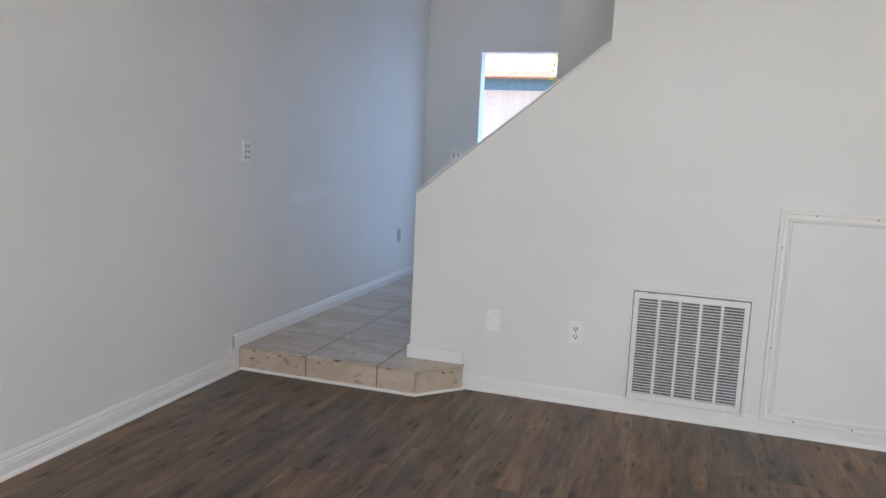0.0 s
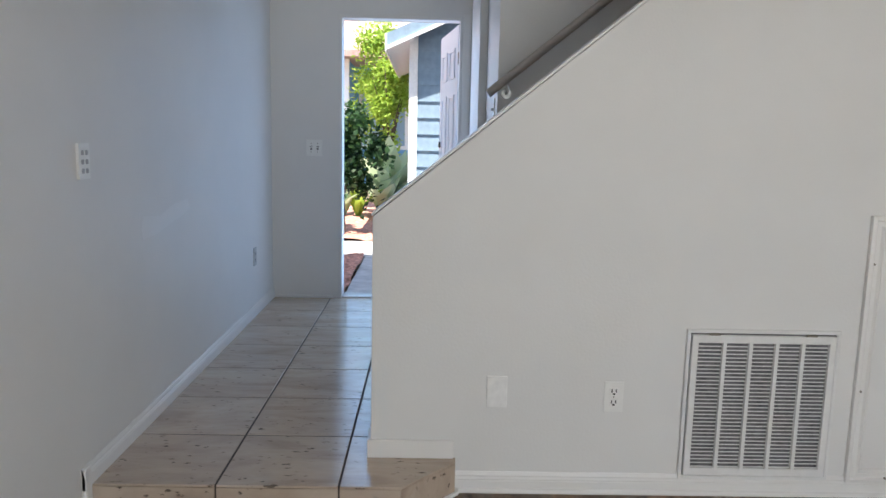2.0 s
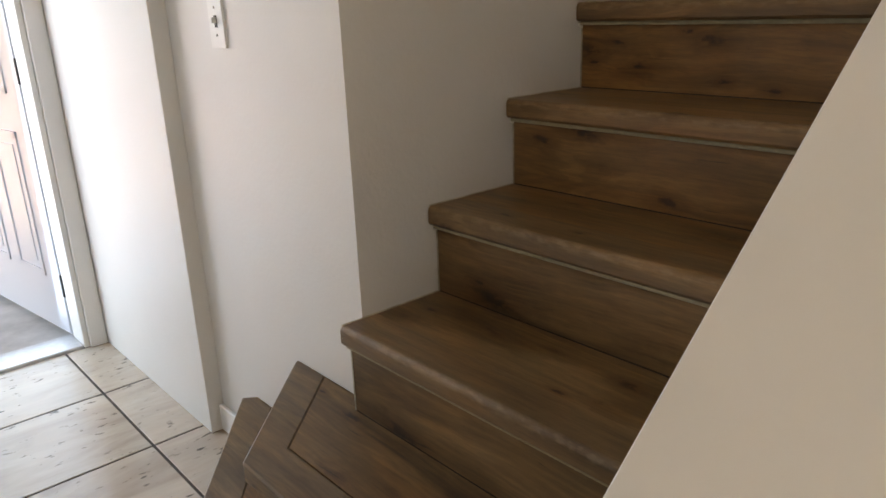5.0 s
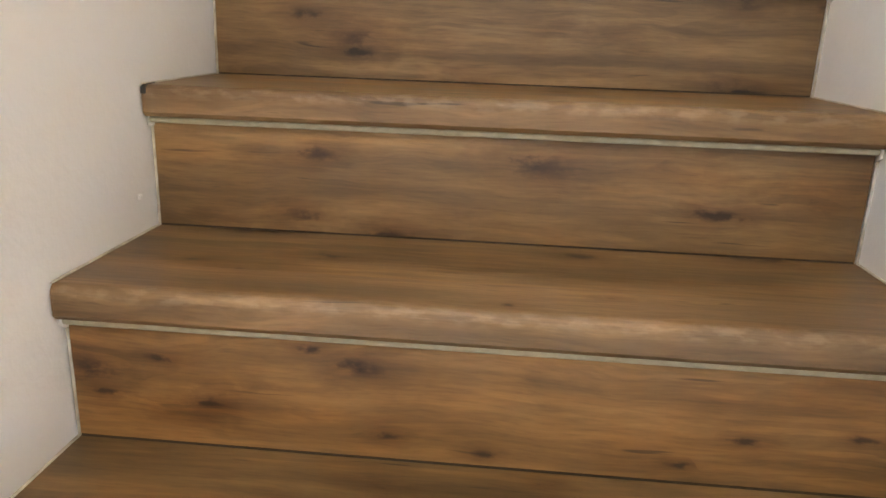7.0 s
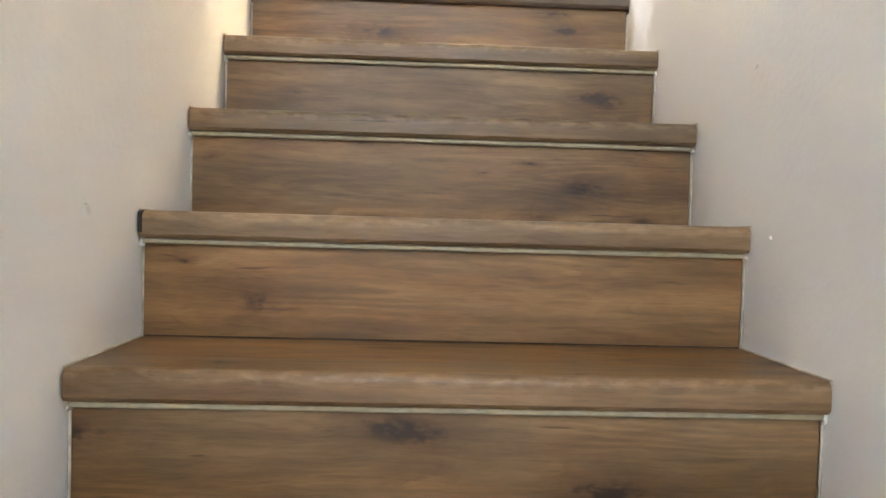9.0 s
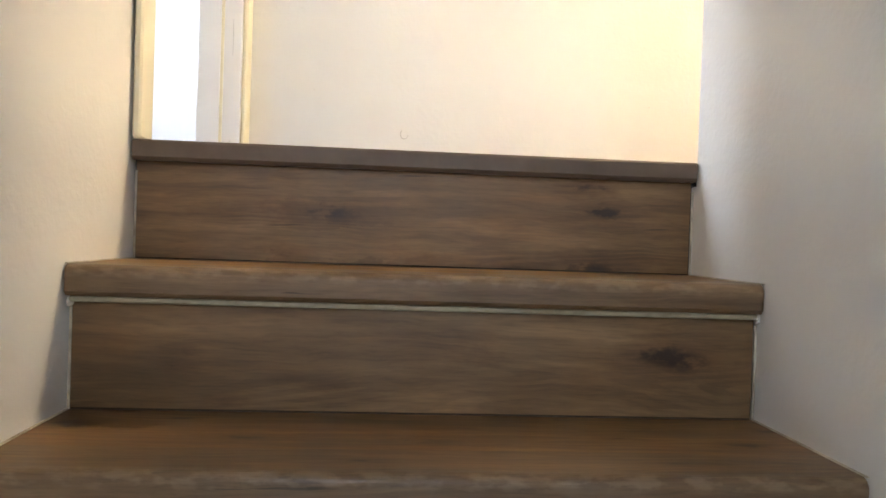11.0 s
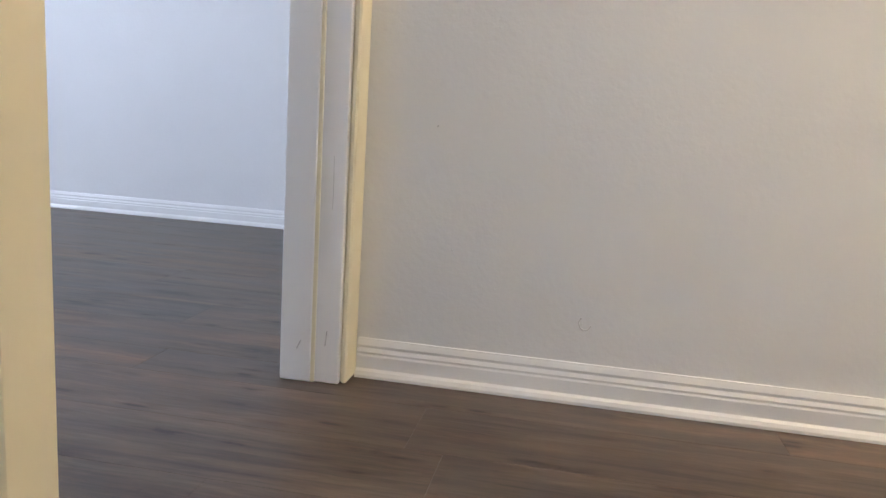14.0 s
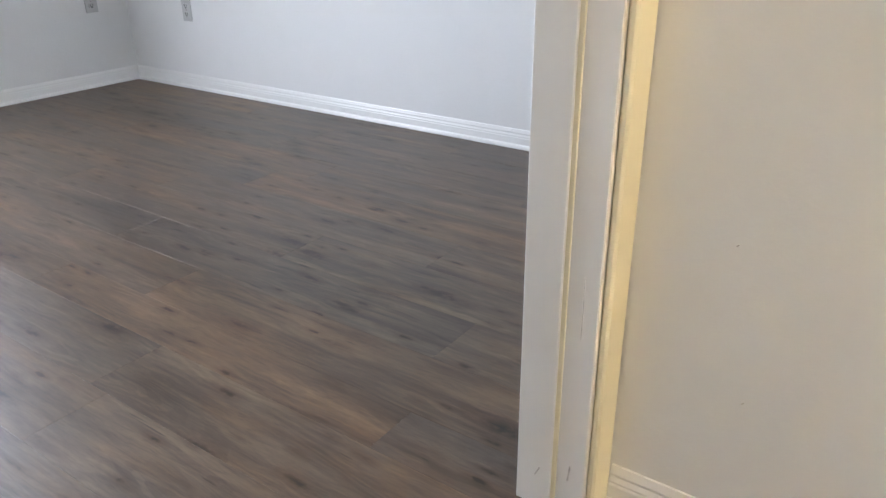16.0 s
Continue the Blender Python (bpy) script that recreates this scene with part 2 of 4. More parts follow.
FILTER = plain("dusty_filter", (0.17, 0.165, 0.175), 0.9, 0, 0.3, 30)
PLATE = plain("white_plastic", (0.84, 0.84, 0.82), 0.35, 0, 0.02)
GREYPLATE = plain("grey_plastic", (0.52, 0.52, 0.51), 0.4, 0, 0.03)
BUTTON = plain("grey_rubber_button", (0.42, 0.42, 0.42), 0.6)
SLOT = plain("dark_slot", (0.03, 0.03, 0.03), 0.6)
VENTW = plain("white_enamel", (0.78, 0.78, 0.77), 0.35, 0, 0.03)
SCREW = plain("screw_steel", (0.25, 0.23, 0.2), 0.4, 0.8)
RAILM = plain("grey_rail_paint", (0.48, 0.44, 0.40), 0.4, 0, 0.08)
STEEL = plain("dull_aluminium", (0.55, 0.55, 0.55), 0.35, 1.0, 0.1)
BLACK = plain("black_metal", (0.03, 0.03, 0.032), 0.35, 0.6)
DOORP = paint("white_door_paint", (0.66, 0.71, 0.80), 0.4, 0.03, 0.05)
SIDING = plain("blue_grey_siding", (0.22, 0.31, 0.40), 0.65, 0, 0.12, 14, 0.2)
FARBLUE = plain("bright_blue_siding", (0.16, 0.36, 0.60), 0.65, 0, 0.1, 8)
FARWHITE = plain("white_lap_siding", (0.78, 0.78, 0.76), 0.6, 0, 0.06, 8)
CONCRETE = plain("pale_concrete", (0.46, 0.455, 0.44), 0.85, 0, 0.22, 7, 0.3)
MULCH = plain("red_bark_mulch", (0.46, 0.23, 0.17), 0.95, 0, 0.5, 26, 0.8)
SOIL = plain("dry_soil", (0.17, 0.135, 0.09), 0.95, 0, 0.35, 3, 0.5)
SHINGLE = plain("pinkish_shingle", (0.42, 0.29, 0.25), 0.9, 0, 0.2, 12, 0.4)
GREYROOF = plain("grey_shingle", (0.20, 0.22, 0.25), 0.9, 0, 0.2, 12, 0.4)
FASCIA = plain("white_fascia", (0.8, 0.8, 0.8), 0.5)
BARK = plain("brown_bark", (0.13, 0.09, 0.06), 0.9, 0, 0.3, 30, 0.6)
LEAFDARK = leafy("dark_green_leaf", (0.012, 0.04, 0.016), (0.05, 0.12, 0.04))
LEAFLIME = leafy("lime_green_leaf", (0.26, 0.41, 0.05), (0.50, 0.64, 0.12))
LEAFPALE = leafy("pale_green_leaf", (0.40, 0.50, 0.30), (0.68, 0.74, 0.54), 0.4)
GLASSM, gnt, gb = nodes_of("window_glass")
gb.inputs["Base Color"].default_value = (0.95, 0.98, 1.0, 1)
gb.inputs["Roughness"].default_value = 0.02
gb.inputs["Transmission Weight"].default_value = 1.0
FARGLASS = plain("reflecting_pane", (0.30, 0.42, 0.52), 0.08)
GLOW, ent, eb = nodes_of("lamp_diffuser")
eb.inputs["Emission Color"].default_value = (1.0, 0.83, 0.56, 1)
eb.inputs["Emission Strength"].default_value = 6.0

# ---- mesh helpers ----


def box(bm, x0, x1, y0, y1, z0, z1, bevel=0.0, seg=1):
    r = bmesh.ops.create_cube(bm, size=1.0)
    vs = r["verts"]
    for v in vs:
        v.co = Vector(((x0 + x1) / 2 + v.co.x * (x1 - x0), (y0 + y1) / 2 + v.co.y * (y1 - y0), (z0 + z1) / 2 + v.co.z * (z1 - z0)))
    if bevel:
        es = list({e for v in vs for e in v.link_edges})
        bmesh.ops.bevel(bm, geom=es, offset=bevel, segments=seg, affect="EDGES", profile=0.6)
    return bm


def boxes(*list_of, bevel=0.0):
    bm = bmesh.new()
    for b in list_of:
        box(bm, *b, bevel=bevel)
    return bm


def prism(poly, z0, z1, bevel=0.0, axis="z", bm=None):
    """Extrudes a polygon: axis z takes (x, y), axis y takes (x, z), axis x takes (y, z)."""
    bm = bm or bmesh.new()

    def at(p, h):
        return {"z": (p[0], p[1], h), "y": (p[0], h, p[1]), "x": (h, p[0], p[1])}[axis]
    lo = [bm.verts.new(at(p, z0)) for p in poly]
    hi = [bm.verts.new(at(p, z1)) for p in poly]
    n = len(poly)
    fs = [bm.faces.new(lo[::-1]), bm.faces.new(hi)]
    for i in range(n):
        fs.append(bm.faces.new((lo[i], lo[(i + 1) % n], hi[(i + 1) % n], hi[i])))
    bmesh.ops.recalc_face_normals(bm, faces=fs)
    if bevel:
        es = list({e for f in fs for e in f.edges})
        bmesh.ops.bevel(bm, geom=es, offset=bevel, segments=1, affect="EDGES")
    return bm


def cyl(bm, a, b, r0, r1=None, seg=12):
    a, b = Vector(a), Vector(b)
    d = b - a
    m = Matrix.Translation((a + b) / 2) @ d.to_track_quat("Z", "Y").to_matrix().to_4x4()
    bmesh.ops.create_cone(bm, cap_ends=True, segments=seg, radius1=r0, radius2=r0 if r1 is None else r1, depth=d.length, matrix=m)
    return bm


def mesh_of(name, bm, material, smooth=False):
    me = bpy.data.meshes.new(name)
    bm.to_mesh(me)
    bm.free()
    if smooth:
        for p in me.polygons:
            p.use_smooth = True
    me.materials.append(material)
    return me


def part(name, bm, material, parent=None, label="", smooth=False):
    ob = new(name, mesh_of(name, bm, material, smooth))
    ob.parent = parent
    if label:
        ob["label"] = label
    return ob


def setting(name, bm, material, label, category):
    return tagged(part(name, bm, material), label, category, kind="structure")


def thing(name, label, category, group="", kind="", at=(0, 0, 0)):
    ob = new(name)
    ob.empty_display_size = 0.1
    ob.location = at
    return tagged(ob, label, category, group, kind)


# ---- shell: living room, entry, stairwell ----
T = 0.12
# the high gap in the left wall takes the added stair window
setting("wall_left", boxes((LEFT - T, LEFT, -5.4, FRONT + T, -0.03, 3.2), (LEFT - T, LEFT, -5.4, FRONT + T, 4.8, ROOF), (LEFT - T, LEFT, -5.4, 0.13, 3.2, 4.8), (LEFT - T, LEFT, 1.25, FRONT + T, 3.2, 4.8)), WALL,
        "long white painted drywall wall beside the entry", "wall")
setting("wall_front", boxes((LEFT, -0.45, FRONT, FRONT + T, -0.03, ROOF), (-0.45, 0.42, FRONT, FRONT + T, 2.16, ROOF),
                            (0.42, 5.6, FRONT, FRONT + T, -0.03, UP - 0.25)), WALL,
        "white front wall pierced by the entry doorway", "wall")
HALF = [(0.0, 0.0), (0.0, 1.035), (0.972, 1.828), (0.972, ROOF), (LANDX + 0.012, ROOF), (LANDX + 0.012, UP - 0.04), (LANDX + 0.04, UP - 0.04), (LANDX + 0.04, 0.0)]
setting("wall_stair_half", prism(HALF, 0.0, Y0, 0.002, "y"), WALL,
        "white half wall with sloping top enclosing the staircase", "wall")
slope = math.atan2(0.793, 0.972)
cap = prism([(-0.004, 1.036), (0.972, 1.829), (0.972, 1.842), (-0.004, 1.047)], -0.004, Y0 + 0.004, 0.002, "y")
setting("trim_half_wall_cap", cap, TRIM, "thin white sloping cap on the half wall", "trim")
setting("wall_stair_far", boxes((0.53, DOOR_L - 0.0, Y1, Y1 + 0.11, -0.03, ROOF)), WALL,
        "white stairwell wall that carries the handrail", "wall")
setting("wall_entry_side", boxes((0.53, 0.65, Y1 + 0.11, FRONT, -0.03, ROOF)), WALL,
        "white side wall of the entry next to the first steps", "wall")
setting("wall_entry_jog", boxes((0.483, 0.53, 1.84, FRONT, TILE_Z, ROOF), bevel=0.002), WALL,
        "shallow projecting white wall section beside the front door", "wall")
setting("wall_above_entry", boxes((LEFT, 0.972, 0.0, Y0, LIV_TOP, ROOF)), WALL,
        "white wall above the opening between living room and entry", "wall")
setting("ceiling_entry", boxes((LEFT - T, 1.08, -2.6, FRONT + T, ROOF, ROOF + 0.1), (1.08, 5.83, -2.6, 4.95, ROOF, ROOF + 0.1)), CEIL, "plain white upper ceiling", "ceiling")
setting("ceiling_living", boxes((LEFT - T, 5.2, -5.4, 0.0, LIV_TOP, LIV_TOP + 0.12)), CEIL, "plain white living room ceiling", "ceiling")
setting("wall_living_back", boxes((LEFT, 0.4, -5.4, -5.28, 0, LIV_TOP), (3.6, 5.2, -5.4, -5.28, 0, LIV_TOP), (0.4, 3.6, -5.4, -5.28, 2.35, LIV_TOP)),
        WALL, "white wall around the wide patio opening", "wall")
setting("wall_living_right", boxes((5.08, 5.2, -5.28, 0.0, -0.03, LIV_TOP)), WALL, "plain white living room wall", "wall")
# never in view; added to keep outside light out of the stair cavity
setting("wall_light_block", boxes((5.0, 5.12, Y0, FRONT, -0.03, UP - 0.26)), WALL, "unseen plain wall added to block light below the upper floor", "wall")
setting("wall_living_side", boxes((LANDX + 0.04, 5.08, 0.0, Y0, -0.03, UP - 0.27)), WALL, "plain white wall beyond the stair wall", "wall")

# ---- shell: upper floor ----
setting("wall_landing", boxes((BACK, BACK + 0.12, -2.5, Y1, UP, ROOF)), WALL, "white wall at the end of the stair landing", "wall")
setting("wall_landing_side", boxes((LANDX - 0.05, LANDX + 0.012, -2.5, 0.0, UP, ROOF)), WALL, "white upper hall wall", "wall")
setting("wall_landing_end", boxes((LANDX + 0.02, BACK, -2.62, -2.5, UP, ROOF)), WALL, "white upper hall end wall", "wall")
setting("wall_doorway", boxes((DOOR_L, DOOR_R, Y1, Y1 + 0.11, UP + 2.03, ROOF), (DOOR_R, ROOM_X + 0.12, Y1, Y1 + 0.11, UP, ROOF)), WALL,
        "white wall around the bedroom doorway", "wall")
setting("wall_room_far", boxes((ROOM_X, ROOM_X + 0.12, Y1 + 0.11, ROOM_Y, UP, ROOF)), WALL, "white bedroom wall facing the doorway", "wall")
setting("wall_room_window", boxes((1.2, 2.9, ROOM_Y, ROOM_Y + 0.12, UP, ROOF), (4.3, ROOM_X + 0.12, ROOM_Y, ROOM_Y + 0.12, UP, ROOF),
                                  (2.9, 4.3, ROOM_Y, ROOM_Y + 0.12, UP, UP + 0.8), (2.9, 4.3, ROOM_Y, ROOM_Y + 0.12, UP + 2.1, ROOF)), WALL,
        "white bedroom wall with the window", "wall")
setting("wall_room_near", boxes((1.08, 1.2, Y1 + 0.11, ROOM_Y + 0.12, UP, ROOF)), WALL, "plain white bedroom wall", "wall")
setting("floor_structure_upper", boxes((LANDX + 0.03, BACK + 0.12, -2.6, Y1, UP - 0.26, UP - 0.012), (1.2, ROOM_X, Y1 + 0.11, ROOM_Y, UP - 0.26, UP - 0.012), (DOOR_L, DOOR_R, Y1, Y1 + 0.11, UP - 0.26, UP - 0.012)),
        DARK, "subfloor under the upper laminate", "floor")
setting("floor_structure_lower", boxes((LEFT, 5.08, -5.28, 0.0, -0.1, -0.012)), DARK, "subfloor under the living room laminate", "floor")
setting("floor_entry", prism([(LEFT, -0.235), (0.12, -0.235), (0.308, -0.034), (0.308, -0.002), (-0.002, -0.002), (-0.002, Y0 + 0.002), (0.53, Y0 + 0.002), (0.53, FRONT + 0.1), (LEFT, FRONT + 0.1)], -0.02, TILE_Z - 0.0018),
        GROUT, "brown grout bed of the raised tiled entry", "floor")


# ---- baseboards ----
def skirting(name, a, b, z, h, label, shoe=True, ends=0.0):
    """A moulded board along the wall line a-b, standing on the left of that line."""
    a, b = Vector((*a, z)), Vector((*b, z))
    d = (b - a).normalized()
    n = Vector((-d.y, d.x, 0))
    prof = [(0, 0), (0.013, 0), (0.013, h * 0.55), (0.011, h * 0.60), (0.012, h * 0.66), (0.008, h * 0.76), (0.009, h * 0.83), (0.004, h), (0, h)]
    if shoe:
        prof[1:2] = [(0.024, 0), (0.024, 0.006), (0.020, 0.013), (0.013, 0.017)]
    bm = bmesh.new()
    rings = []
    for p in (a, b):
        rings.append([bm.verts.new(p + n * u + Vector((0, 0, v))) for u, v in prof])
    k = len(prof)
    for i in range(k):
        bm.faces.new((rings[0][i], rings[1][i], rings[1][(i + 1) % k], rings[0][(i + 1) % k]))
    bm.faces.new(rings[0])
    bm.faces.new(rings[1][::-1])
    bmesh.ops.recalc_face_normals(bm, faces=bm.faces)
    return setting(name, bm, TRIM, label, "baseboard")


skirting("baseboard_living_left", (LEFT, -0.255), (LEFT, -5.28), 0.0, 0.095, "white moulded baseboard along the laminate floor")
skirting("baseboard_half_wall", (5.0, 0.0), (0.318, 0.0), 0.0, 0.078, "white moulded baseboard below the return grille")
skirting("baseboard_entry_left", (LEFT, FRONT), (LEFT, -0.3), TILE_Z, 0.075, "white baseboard along the tiled entry", False)
skirting("baseboard_entry_front", (-0.5, FRONT), (LEFT, FRONT), TILE_Z, 0.02, "thin white strip under the front wall", False)
setting("baseboard_half_wall_end", boxes((-0.013, 0.31, -0.013, 0.0, TILE_Z, TILE_Z + 0.07), (-0.013, 0.0, 0.0, Y0, TILE_Z, TILE_Z + 0.07), bevel=0.003),
        TRIM, "short white baseboard round the half wall foot", "baseboard")
setting("baseboard_return_left", boxes((LEFT, LEFT + 0.016, -0.30, -0.255, 0.0, TILE_Z + 0.075), bevel=0.003), TRIM, "upright white baseboard return at the step", "baseboard")
setting("baseboard_jog", boxes((0.515, 0.53, 1.66, 1.84, TILE_Z, TILE_Z + 0.085), bevel=0.003), TRIM, "short white baseboard beside the first step", "baseboard")
SHOE = [(LEFT + 0.02, -0.245), (0.125, -0.245), (0.318, -0.035), (0.318, -0.0), (0.333, -0.0), (0.333, -0.041), (0.132, -0.262), (LEFT + 0.02, -0.262)]
setting("trim_step_shoe", prism(SHOE, 0.0, 0.014, 0.003), TRIM, "white quarter round at the foot of the tiled step", "trim")
skirting("baseboard_landing", (BACK, -2.5), (BACK, Y1 - 0.02), UP, 0.077, "white moulded baseboard along the landing wall")
skirting("baseboard_room_far", (ROOM_X, Y1 + 0.11), (ROOM_X, ROOM_Y), UP, 0.077, "white moulded baseboard in the bedroom")
skirting("baseboard_room_window", (ROOM_X, ROOM_Y), (1.2, ROOM_Y), UP, 0.077, "white moulded baseboard under the bedroom window")


# ---- staircase ----
def build_stairs():
    st = thing("staircase", "knotty brown laminate staircase with rounded nosings between white walls", "staircase", kind="structure")
    ya, yb = Y0 + 0.003, Y1 - 0.003
    w = yb - ya
    # side edges stay open to the walls; local y runs along the step
    bm = bmesh.new()
    box(bm, 0.09, RUN + 0.024, 0, w, -0.02, 0)
    tread_me = mesh_of("tread", bm, STAIRWOOD)

    def nose_mesh(rad, deep, thick, mat):
        prof = [(deep, 0)]
        for i in range(7):
            a = math.pi / 2 * i / 6
            prof.append((rad - rad * math.sin(a), -rad + rad * math.cos(a)))
        prof += [(0.0, -thick + 0.006), (0.005, -thick), (deep, -thick)]
        return mesh_of("nosing", prism(prof, 0, w, 0, "y"), mat)
    nose_me = nose_mesh(0.012, 0.09, 0.042, NOSEWOOD)
    top_me = nose_mesh(0.006, 0.075, 0.034, TOPNOSE)
    riser_me = mesh_of("riser", box(bmesh.new(), 0.022, 0.036, 0.002, w - 0.002, -RISE, -0.034), STAIRWOOD)
    strip_me = mesh_of("filler_strip", box(bmesh.new(), 0.010, 0.022, 0.002, w - 0.002, -0.051, -0.0425, 0.002), STRIP)
    # solid dark strip whose colour imitates the shade along the riser foot
    gap_me = mesh_of("shadow_gap", box(bmesh.new(), 0.0205, 0.0225, 0.004, w - 0.004, -RISE - 0.001, -RISE + 0.0024), GAPSHADE)
    caulk_me = mesh_of("caulk_line", box(bmesh.new(), 0.0205, 0.022, -0.003, 0.0008, -RISE, -0.05, 0.0004), CAULK)
    blob_mes = []
    for seed in (3, 8, 12):
        rng = random.Random(seed)
        bm = bmesh.new()
        bmesh.ops.create_icosphere(bm, subdivisions=2, radius=1.0)
        for v in bm.verts:
            k = 0.75 + 0.5 * noise.noise(v.co * 1.6 + Vector((seed, 0, 0))) + rng.uniform(-0.08, 0.08)
            v.co = Vector((v.co.x * 0.011 * k, v.co.y * 0.006 * k, v.co.z * 0.009 * k))
        blob_mes.append(mesh_of("caulk_blob", bm, CAULKW, True))
    edge_me = mesh_of("caulk_line", box(bmesh.new(), 0.004, RUN + 0.02, -0.003, 0.001, 0.0, 0.0016, 0.0004), CAULK)
    for s in range(3, 15):
        x, z = NOSE_X + (s - 3) * RUN, TILE_Z + s * RISE
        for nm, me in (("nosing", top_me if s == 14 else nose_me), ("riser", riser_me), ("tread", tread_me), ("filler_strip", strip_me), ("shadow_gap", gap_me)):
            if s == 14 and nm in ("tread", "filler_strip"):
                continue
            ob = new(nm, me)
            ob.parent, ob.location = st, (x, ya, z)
        for y in (ya, yb):
            ob = new("caulk_line", caulk_me)
            ob.parent, ob.location = st, (x, y, z)
            if s < 14:
                ob = new("caulk_blob", blob_mes[(s + (y == yb)) % 3])
                ob.parent, ob.location = st, (x, y, z - 0.05)
                ob.rotation_euler = (0, 0, 0 if y == ya else math.pi)
                ob.location.x += 0.016 if y == ya else 0.020
                ob = new("caulk_line", edge_me)
                ob.parent, ob.location = st, (x, y, z)
    # broken nosing ends with dark gaps at the wall
    for s, dz in ((11, 0.034), (7, 0.012)):
        x, z = NOSE_X + (s - 3) * RUN, TILE_Z + s * RISE
        part("broken_end", prism([(x - 0.0012, z - 0.003), (x + 0.010, z + 0.0008), (x + 0.03, z + 0.0008), (x + 0.012, z - 0.010), (x + 0.004, z - dz), (x - 0.0012, z - dz)], yb - 0.006, yb + 0.001, 0.0005, "y"),
             DARK, st, "dark broken end of a nosing")
    # two lower steps with a clipped far corner
    outlines = {1: [(0.0, Y0 + 0.003), (0.012, 1.02), (0.50, 1.635)], 2: [(0.235, Y0 + 0.003), (0.235, 1.075), (0.526, 1.366)]}
    for s, edge in outlines.items():
        z = TILE_Z + s * RISE
        inner = []
        for i, p in enumerate(edge):
            d = Vector(edge[min(i + 1, 2)]) - Vector(edge[max(i - 1, 0)])
            n = Vector((d.y, -d.x)).normalized()
            inner.append(Vector(p) + n * 0.09)
        back = [(0.527, edge[2][1] - 0.0), (0.527, Y0 + 0.003)]
        part("nosing", prism(list(edge) + [tuple(p) for p in inner[::-1]], z - 0.042, z, 0.004), NOSEWOOD, st)
        gap = [tuple(Vector(p) + Vector((0.0008, 0))) for p in inner]
        part("tread", prism(gap + [(0.527, inner[2].y), (0.527, Y0 + 0.003)], z - 0.03, z), STAIRWOOD, st)
        base = [tuple(Vector(p) + (Vector(q) - Vector(p)) * 0.25) for p, q in zip(edge, inner)]
        part("riser", prism(base + [(0.527, base[2][1]), (0.527, Y0 + 0.003)], z - RISE, z - 0.043), STAIRWOOD, st)
    return st


build_stairs()


def build_handrail():
    rail = thing("handrail", "grey painted round handrail on white wall brackets", "handrail", at=(0.5, Y1, 1.5))
    k = RISE / RUN
    y = Y1 - 0.065
    a, b = Vector((0.475, y, 1.535)), Vector((3.0, y, 1.535 + 2.525 * k))
    bm = cyl(bmesh.new(), a, b, 0.021, seg=16)
    ob = part("rail", bm, RAILM, None)
    ob.parent, ob.matrix_parent_inverse = rail, rail.matrix_world.inverted()
    ob.location = Vector((0, 0, 0))
    for x in (0.57, 1.5, 2.5):
        p = a + (b - a) * ((x - a.x) / (b.x - a.x))
        bm = cyl(bmesh.new(), (p.x, Y1, p.z - 0.07), (p.x, Y1 - 0.012, p.z - 0.07), 0.026, seg=16)
        cyl(bm, (p.x, Y1, p.z - 0.07), (p.x, y, p.z - 0.062), 0.007)
        cyl(bm, (p.x, y, p.z - 0.066), (p.x, y, p.z - 0.018), 0.007)
        part("bracket", bm, STEEL, rail)
    for ch in rail.children:
        ch.matrix_parent_inverse = Matrix.Translation(-rail.location)
    return rail


build_handrail()


# ---- wall fittings: local x along the wall, y out of the wall, z up ----
def place(ob, at, rz):
    ob.matrix_basis = pose(*at, 0, 0, rz)
    return ob


def plate_bm(w, h, d=0.006):
    return box(bmesh.new(), -w / 2, w / 2, -d, 0, -h / 2, h / 2, 0.002, 2)


def outlet(label, plate=None):
    o = thing("wall_outlet", label, "outlet", "wall outlets")
    part("cover_plate", plate_bm(0.072, 0.117), plate or PLATE, o)
    for dz in (-0.021, 0.021):
        f = part("receptacle", box(bmesh.new(), -0.017, 0.017, -0.008, -0.005, dz - 0.014, dz + 0.014, 0.002), plate or PLATE, o)
        part("slots", boxes((-0.010, -0.0055, -0.0086, -0.0075, dz - 0.003, dz + 0.009), (0.0055, 0.010, -0.0086, -0.0075, dz - 0.003, dz + 0.009),
                            (-0.0045, 0.0045, -0.0086, -0.0075, dz - 0.012, dz - 0.005)), SLOT, f)
    part("screw", cyl(bmesh.new(), (0, -0.0075, 0), (0, -0.005, 0), 0.003), SCREW, o)
    return o


def switch(label, gangs=2):
    o = thing("light_switch", label, "switch", "light switches")
    part("cover_plate", plate_bm(0.07 + 0.046 * (gangs - 1), 0.117), PLATE, o)
    for i in range(gangs):
        x = (i - (gangs - 1) / 2) * 0.046
        f = part("toggle", boxes((x - 0.004, x + 0.004, -0.017, -0.005, -0.004, 0.009), bevel=0.0015), PLATE, o)
        part("toggle_slot", boxes((x - 0.0065, x + 0.0065, -0.0066, -0.0055, -0.013, 0.013)), SLOT, f)
        for dz in (-0.03, 0.03):
            part("screw", cyl(bmesh.new(), (x, -0.0075, dz), (x, -0.005, dz), 0.003, seg=8), SCREW, o)
    return o


